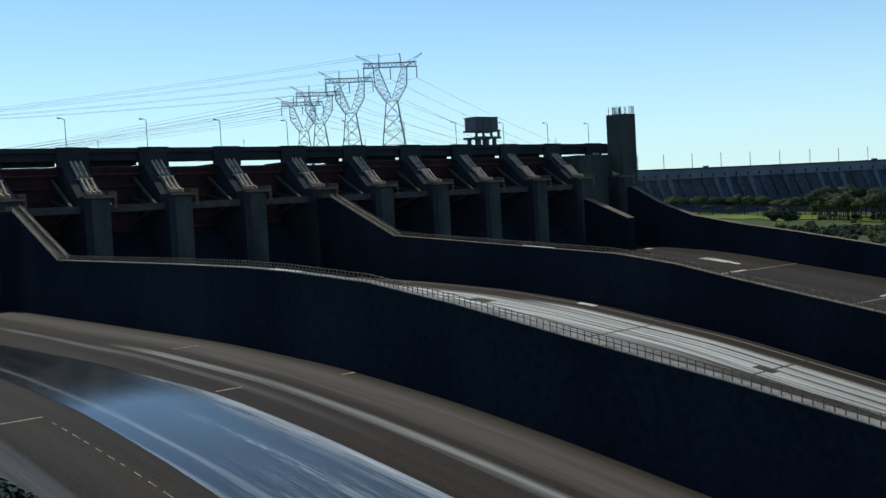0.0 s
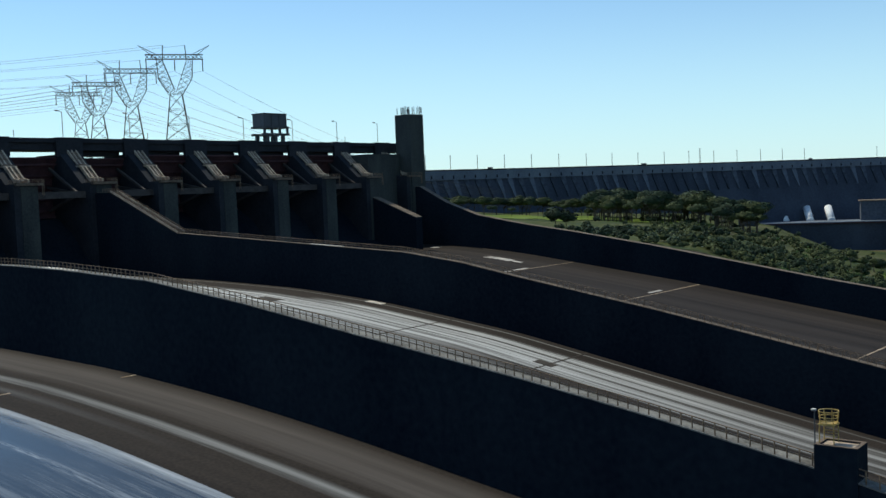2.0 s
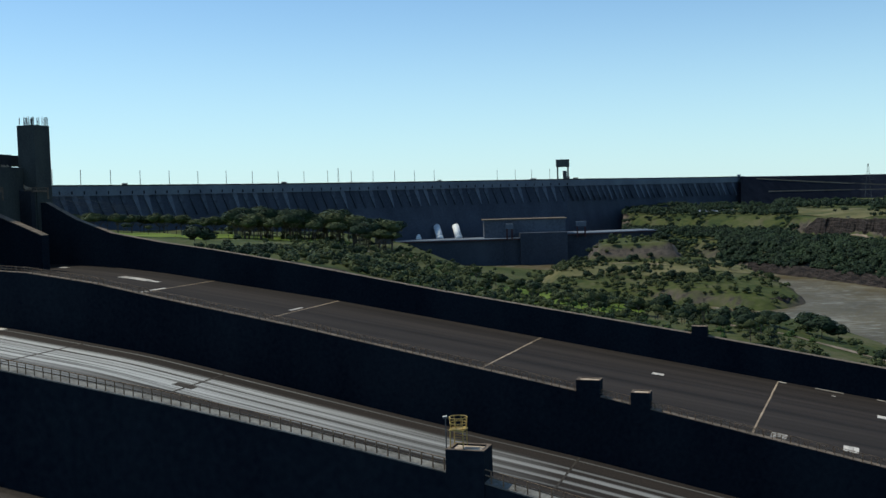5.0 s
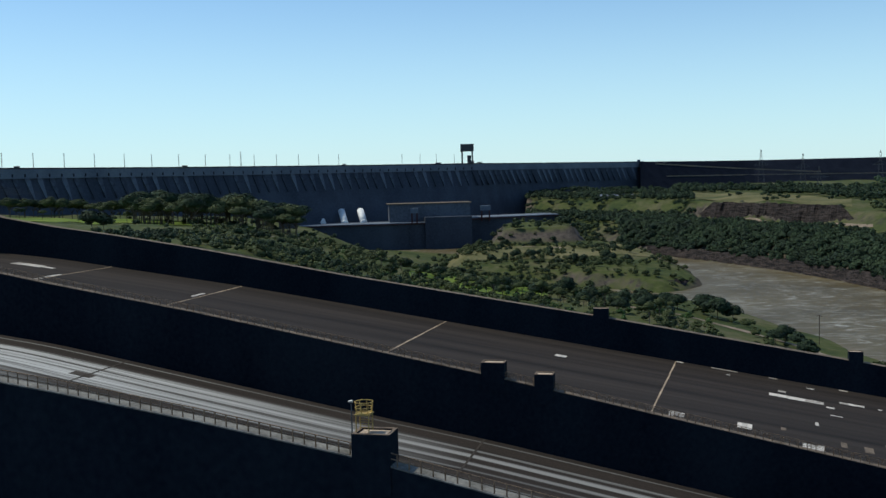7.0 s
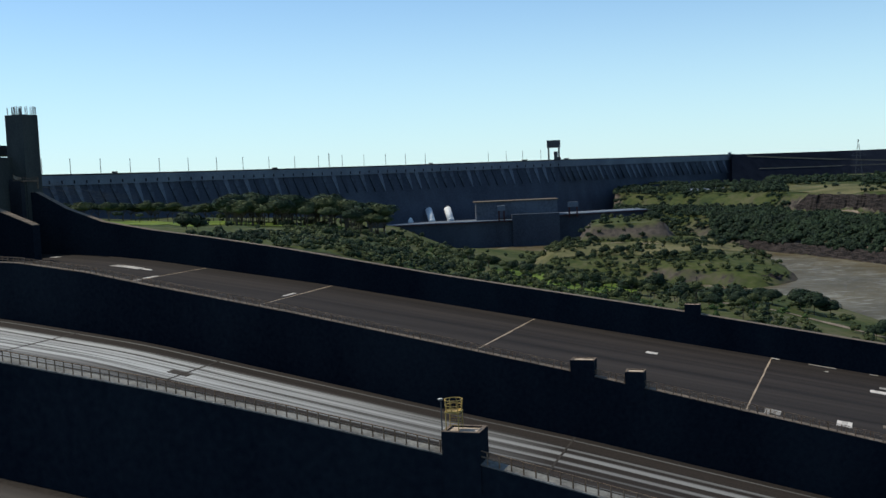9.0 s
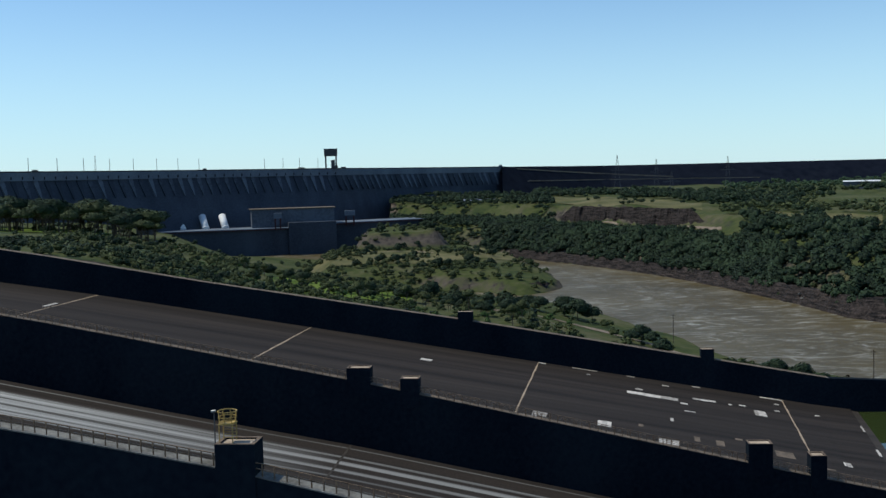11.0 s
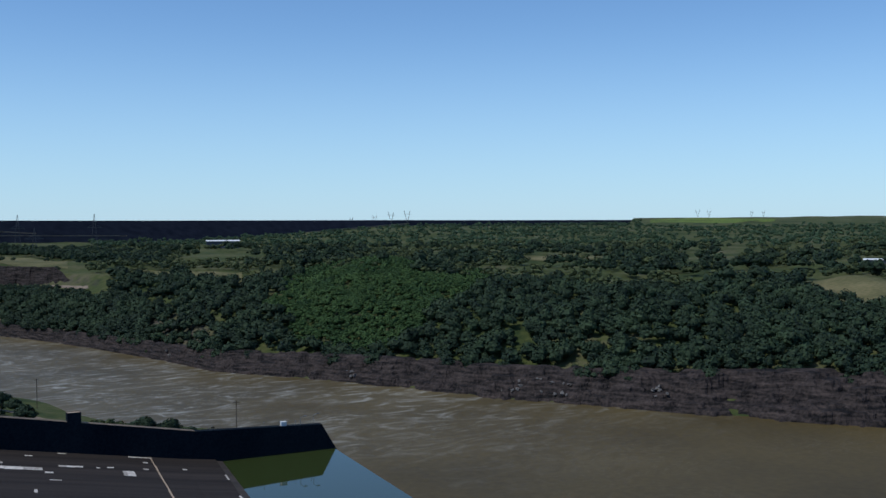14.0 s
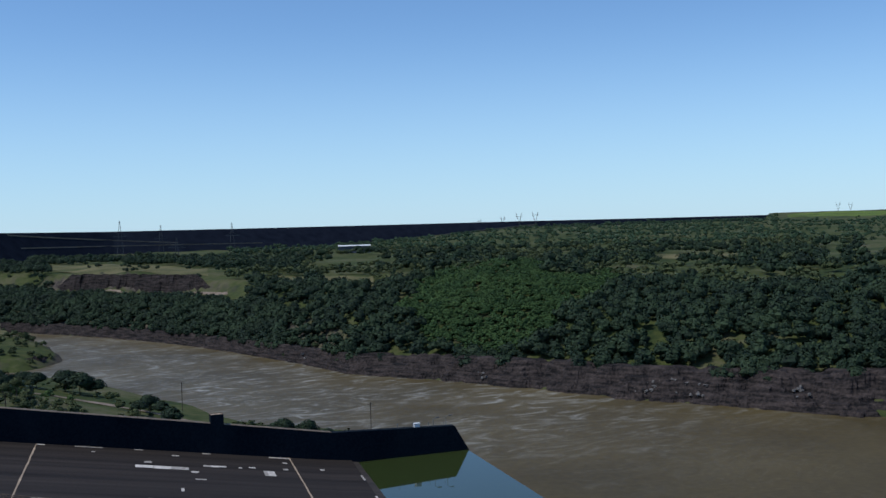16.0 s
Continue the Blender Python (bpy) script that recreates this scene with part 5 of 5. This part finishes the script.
def tree(kind, label, h, rad, n, flat, size, material, group):
    """A tree at the origin: a tapered, forking trunk with limbs, and a crown of leaf sprays."""
    ob = holder(kind, label, "tree", group)
    bm = bmesh.new()
    base_r = h * 0.022
    fork = Vector((RNG.uniform(-0.3, 0.3), RNG.uniform(-0.3, 0.3), h * 0.38))
    for p, q, w0, w1 in [(Vector((0, 0, -1.5)), fork, base_r, base_r * 0.8)] + [(fork, Vector((rad * 0.6 * math.cos(t), rad * 0.6 * math.sin(t), h * RNG.uniform(0.66, 0.82))), base_r * 0.6, base_r * 0.2) for t in np.arange(0, 6.2, 1.05) + RNG.uniform(-0.3, 0.3, 6)]:
        d = (q - p).normalized()
        s = d.orthogonal().normalized()
        t_ = d.cross(s)
        ring = [[bm.verts.new(c + (s * math.cos(i * 1.0472) + t_ * math.sin(i * 1.0472)) * w) for i in range(6)] for c, w in ((p, w0), (q, w1))]
        for i in range(6):
            bm.faces.new((ring[0][i], ring[0][(i + 1) % 6], ring[1][(i + 1) % 6], ring[1][i]))
        bm.faces.new(ring[1])
    part("trunk", bm, M_BARK, ob)
    q, nn = crown(n, flat, size, 9)
    q = q.reshape(-1, 3) * rad + (0, 0, h - rad * flat * 0.8)
    leaves = arrays("crown", q, np.arange(len(q)).reshape(-1, 4), material, ob, smooth=True)
    leaves.data.normals_split_custom_set(nn.tolist())
    return ob


kinds = [tree("umbrella_tree", "broad spreading green tree with a bare forked trunk", 20, 11, 900, 0.55, 0.085, M_LEAF3, "trees on the lawn"),
         tree("umbrella_tree", "broad spreading green tree with a bare forked trunk", 22, 12, 950, 0.58, 0.08, M_LEAF, "trees on the lawn"),
         tree("umbrella_tree", "broad spreading olive green tree with a bare trunk", 18, 9.5, 800, 0.62, 0.09, M_LEAF3, "trees on the lawn")]
round_tree = tree("round_tree", "dense dark green round-crowned tree", 10.5, 7.5, 900, 0.75, 0.085, M_LEAF, "round trees on the bank")


shade_tree = tree("shade_tree", "wide low-crowned dark green shade tree by the shore", 12.5, 10.5, 1300, 0.62, 0.075, M_LEAF, "shade trees on the shore")
palm_like = tree("slender_tree", "slender grey-green tree with an open crown", 13, 4.6, 420, 0.95, 0.11, M_LEAF3, "slender trees on the bank")


def plant(ob, a, r, scale=1.0):
    x, y = xy(a, r)
    m = Matrix.Translation((x, y, land(x, y))) @ Matrix.Rotation(RNG.uniform(0, 6.28), 4, "Z")
    c = copy_thing(ob, m)
    c.scale = (scale, scale, scale * float(RNG.uniform(0.92, 1.08)))
    return c


for _ in range(130):
    a = float(RNG.uniform(14.5, 23.2))
    r = float(RNG.uniform(880, 1040)) - max(a - 20, 0) * 16
    plant(kinds[int(RNG.integers(3))], a, r, float(RNG.uniform(0.9, 1.3)))
for _ in range(40):
    plant(kinds[int(RNG.integers(3))], float(RNG.uniform(4.5, 15)), float(RNG.uniform(1010, 1075)), float(RNG.uniform(0.8, 1.05)))
for a, r, s in ((8.9, 960, 0.5), (10.0, 950, 0.45), (14.2, 900, 0.6), (15.4, 860, 0.95), (16.6, 850, 1.0), (17.7, 850, 1.05), (18.9, 840, 1.0), (20.1, 830, 0.95), (21.4, 800, 0.9)):
    plant(kinds[int(RNG.integers(3))], a, r, s)
for a, r, s in ((12.4, 640, 1.2), (13.0, 650, 1.0), (42.3, 590, 1.2), (41.2, 610, 1.0), (30.2, 690, 0.75), (31.0, 700, 0.8), (32.8, 660, 0.7), (33.4, 640, 0.6), (34.6, 650, 0.85), (36.5, 640, 1.0), (38.0, 660, 1.1), (29.2, 690, 0.8), (39.5, 620, 1.0), (40.8, 570, 0.9), (49.7, 560, 0.9), (50.3, 545, 0.8), (49.2, 540, 0.7), (56.3, 470, 0.8), (56.8, 468, 0.95), (57.5, 470, 0.7), (58.0, 462, 0.9), (58.6, 462, 0.65), (59.0, 460, 0.75), (51.5, 470, 0.6), (50.8, 500, 0.9)):
    plant(round_tree, a, r, s)
for a, r, s in ((43.5, 660, 0.72), (44.1, 652, 0.76), (45.5, 655, 0.98), (46.2, 640, 1.05), (47.0, 640, 0.8), (42.4, 560, 0.7), (39.0, 600, 0.62), (37.2, 640, 0.6), (35.3, 660, 0.55), (41.0, 540, 0.6)):
    plant(shade_tree, a, r, s)
for _ in range(46):
    a = float(RNG.uniform(27, 44))
    plant(palm_like, a, float(RNG.uniform(0, 1)) * 160 + lerp(a, [27, 36, 44], [610, 540, 500]), float(RNG.uniform(0.5, 1.0)))
for _ in range(60):
    a = float(RNG.uniform(33, 42))
    plant(round_tree, a, float(RNG.uniform(960, 1330)), float(RNG.uniform(0.5, 0.95)))
for proto in (*kinds, round_tree, shade_tree, palm_like):
    for o in (*proto.children_recursive, proto):
        bpy.data.objects.remove(o)

# foliage beside the lookout, over the near chute
near_tree = tree("bank_tree", "leafy green tree beside the near chute", 15, 4.2, 1500, 0.9, 0.055, M_LEAF, "bank trees")
x, y = W(-80.8, 252, 0).x, W(-80.8, 252, 0).y
near_tree.matrix_basis = Matrix.Translation((x, y, 74.0))

# ---- dirt roads ----
M_DIRT = mat("dry_tan_earth", (0.13, 0.095, 0.065), (0.26, 0.2, 0.15), 0.95, 0.1, 0.8)


def track(name, label, pts, w):
    vs, fs = [], []
    az_, r_ = [p[0] for p in pts], [p[1] for p in pts]
    n = 60
    for i in range(n + 1):
        a = az_[0] + (az_[-1] - az_[0]) * i / n
        r = lerp(a, az_, r_) + 3 * math.sin(a * 2)
        for d in (-w / 2, 0, w / 2):
            x, y = xy(a, r + d)
            vs.append((x, y, land(x, y) + 0.35))
    for i in range(n):
        for j in range(2):
            k = i * 3 + j
            fs.append((k, k + 3, k + 4, k + 1))
    tagged(arrays(name, vs, fs, M_DIRT), label, "dirt road", kind="structure")


track("dirt_road_1", "tan dirt road on the slope", [(18, 770), (22, 790), (27.5, 830)], 7)
track("dirt_road_2", "tan dirt road near the shore", [(41.5, 630), (46, 596), (50, 560), (54, 510)], 9)
track("dirt_road_3", "pale track across the peninsula", [(30.5, 1080), (33, 1120), (36, 1170), (40, 1120), (44, 1010)], 8)
track("dirt_road_4", "pale road along the terrace under the cliff", [(43.0, 1428), (45.4, 1358), (48, 1278), (51, 1183), (54, 1090)], 14)

# service roads climbing the rockfill dam's face
def dam_road(name, a0, z0, a1, z1, w):
    vs = []
    for i in range(41):
        a, z = a0 + (a1 - a0) * i / 40, z0 + (z1 - z0) * i / 40
        d = 2 + (122.2 - z) / 0.525
        vs += [polar(a, dam_r(a) - d - 1, z), polar(a, dam_r(a) - d - 1 - w, z), polar(a, dam_r(a) - d - 1 - w, z - 4)]
    fs = [(i * 3 + j, i * 3 + j + 3, i * 3 + j + 4, i * 3 + j + 1) for i in range(40) for j in (0, 1)]
    tagged(arrays(name, vs, fs, M_DIRT), "pale service road on the dark rockfill slope", "dirt road", kind="structure")


dam_road("dam_road_1", 60.6, 66, 71.2, 113, 7)
dam_road("dam_road_2", 43.0, 119, 51.5, 92, 4)
dam_road("dam_road_3", 43.6, 92, 56.0, 84, 3)

# ---- poles on the shore ----
for a, r, zb, h_ in ((51.4, 600, 4, 15), (61.6, 455, 6, 19), (40.2, 640, 20, 14)):
    at = place(a, r, zb)
    po = holder("utility_pole", "slim dark utility pole with a crossarm on the shore", "utility pole", "utility poles")
    beam_part("pole", po, M_BARK, at(0, 0, -2), at(0, 0, h_), 0.2, 8)
    beam_part("crossarm", po, M_BARK, at(-1.4, 0, h_ - 0.8), at(1.4, 0, h_ - 0.8), 0.12, 4)

# ---- rock along the far shore ----
na, nd = 800, 22
vs, fs = [], []
for i in range(na + 1):
    a = 42.5 + 62.0 * i / na
    fs_r = far_shore(a)
    for j in range(nd + 1):
        wide = lerp(a, [42, 55, 66, 76, 86, 96, 104], [0.35, 0.45, 0.85, 0.95, 1.2, 1.6, 1.6])
        d = -8 + 42 * j / nd
        r = fs_r + d * wide
        x, y = xy(a, r)
        n1 = noise.noise(Vector((x * 0.05, y * 0.05, 0))) * 4.5 + noise.noise(Vector((x * 0.17, y * 0.17, 5))) * 2.4
        ledge = abs(noise.noise(Vector((x * 0.02, y * 0.02, 8)))) * 4
        z = lerp(d + n1 * 1.6, [-8, -2, 3, 9, 16, 24, 34], [-7, -0.8, 3.2, 5.5, 10, 14.5, 15.5]) + (n1 + ledge) * 0.3 * min(max(d, 0) / 6, 1)
        z = (z * 0.35 + 0.65 * 2.4 * (math.floor(z / 2.4) + min((z / 2.4 % 1) * 3, 1))) * (0.45 + 0.55 * wide if z > 0 else 1)
        z -= 3.0 if j == nd else 0
        vs.append((x, y, z))
for i in range(na):
    for j in range(nd):
        k = i * (nd + 1) + j
        fs.append((k, k + nd + 1, k + nd + 2, k + 1))
shore = tagged(arrays("shore_rock", vs, fs, M_ROCK), "dark layered basalt rock along the waterline", "rock", kind="structure")
random.seed(21)
for i in range(44):
    a = random.choice((67.7, 68.0, 76.6, 77.0, 77.5, 78.4, 79.2, 80.0, 84.8, 85.1, 57.8)) + random.uniform(-0.35, 0.35)
    d = random.uniform(4, 18)
    wide = lerp(a, [42, 55, 66, 76, 86, 96, 104], [0.4, 0.5, 0.95, 1.0, 1.25, 1.7, 1.7])
    x, y = xy(a, far_shore(a) + d * wide)
    z = lerp(d, [0, 3, 9, 16, 24], [0.6, 3.2, 5.5, 10, 14.5]) * (0.45 + 0.55 * wide)
    bm = bmesh.new()
    bmesh.ops.create_icosphere(bm, subdivisions=2, radius=1.0)
    k = random.uniform(0.6, 1.3)
    for v in bm.verts:
        v.co = Vector((v.co.x * 2.2 * k, v.co.y * 1.2 * k, v.co.z * 0.9)) * (1 + 0.8 * noise.noise(v.co * 1.9 + Vector((i * 3, 0, 0)))) + Vector((x, y, z))
    tagged(part("pale_boulder", bm, M_PALEROCK), "pale washed boulder on the rocky shore", "boulder", "pale boulders")

# ---- cliffs over the terrace road ----
def cliff(name, label, a0, a1, d0, z0, z1, base=far_shore):
    vs, fs = [], []
    n, k = 320, 7
    for i in range(n + 1):
        a = a0 + (a1 - a0) * i / n
        end = min(i, n - i, 30) / 30
        for j in range(k + 1):
            f = j / k
            x, y = xy(a, base(a) + d0 + 9 * f)
            q = noise.noise(Vector((x * 0.09, y * 0.09, f * 0.8))) * 5 + noise.noise(Vector((x * 0.3, y * 0.3, f * 2))) * 1.6
            x, y = xy(a, base(a) + d0 + 9 * f * (1 if z1 > 20 else 3) + q)
            vs.append((x, y, z0 - 4 + (z1 - z0 + 4) * f * (0.4 + 0.6 * end) + q * 0.25))
        x, y = xy(a, base(a) + d0 + 44)
        vs.append((x, y, z0 - 2))
    for i in range(n):
        for j in range(k + 1):
            q = i * (k + 2) + j
            fs.append((q, q + k + 2, q + k + 3, q + 1))
    tagged(arrays(name, vs, fs, M_ROCK), label, "cliff", kind="structure")


cliff("rock_cliff_1", "dark brown rock cut above the terrace road", 45.3, 53.2, 186, 39, 60)

cliff("rock_bank_1", "dark rocky bank of the peninsula", 38.0, 45.2, -2, 0.5, 8.0, lambda a: pen_in(a) + 4 * math.sin(a * 1.7))


# ---- lawns ----
def field(name, label, a0, a1, r0, r1, material, base=None):
    vs, fs = [], []
    n, k = 48, 14
    for i in range(n + 1):
        a = a0 + (a1 - a0) * i / n
        e = 0.55 + 0.45 * math.sin(math.pi * i / n)
        mid = (r0 + r1) / 2
        for j in range(k + 1):
            r = mid + (r1 - r0) * (j / k - 0.5) * e * (1 + 0.25 * noise.noise(Vector((a * 0.6, j, r0)))) + (base(a) if base else 0)
            x, y = xy(a, r)
            vs.append((x, y, land(x, y) + 0.45))
    for i in range(n):
        for j in range(k):
            q = i * (k + 1) + j
            fs.append((q, q + k + 1, q + k + 2, q + 1))
    tagged(arrays(name, vs, fs, material, smooth=True), label, "lawn", kind="structure")


field("lawn_1", "bright sunlit mown lawn under trees", 6, 21, 820, 1040, M_LAWN)
field("lawn_2", "sunlit lawn on the lower bank", 29, 37, 590, 730, M_LAWN)
field("lawn_3", "sunlit grass on the far terrace", 44.5, 53, 230, 420, M_DRYGRASS, far_shore)
field("lawn_4", "dry sunlit grass on the slope", 56, 62, 225, 345, M_DRYGRASS, far_shore)
field("lawn_5", "dry grass clearing with houses", 92, 104, 190, 340, M_DRYGRASS, far_shore)
field("lawn_6", "pale dry clearing among woods", 77.5, 83, 630, 780, M_DRYGRASS, far_shore)
field("lawn_7", "small green clearing among woods", 71.8, 73.8, 480, 590, M_LAWN, far_shore)
field("lawn_8", "grass on the peninsula", 31, 43.5, 1010, 1190, M_DRYGRASS)
field("lawn_9", "distant pale green field", 84.5, 91, 3300, 4300, M_LAWN)
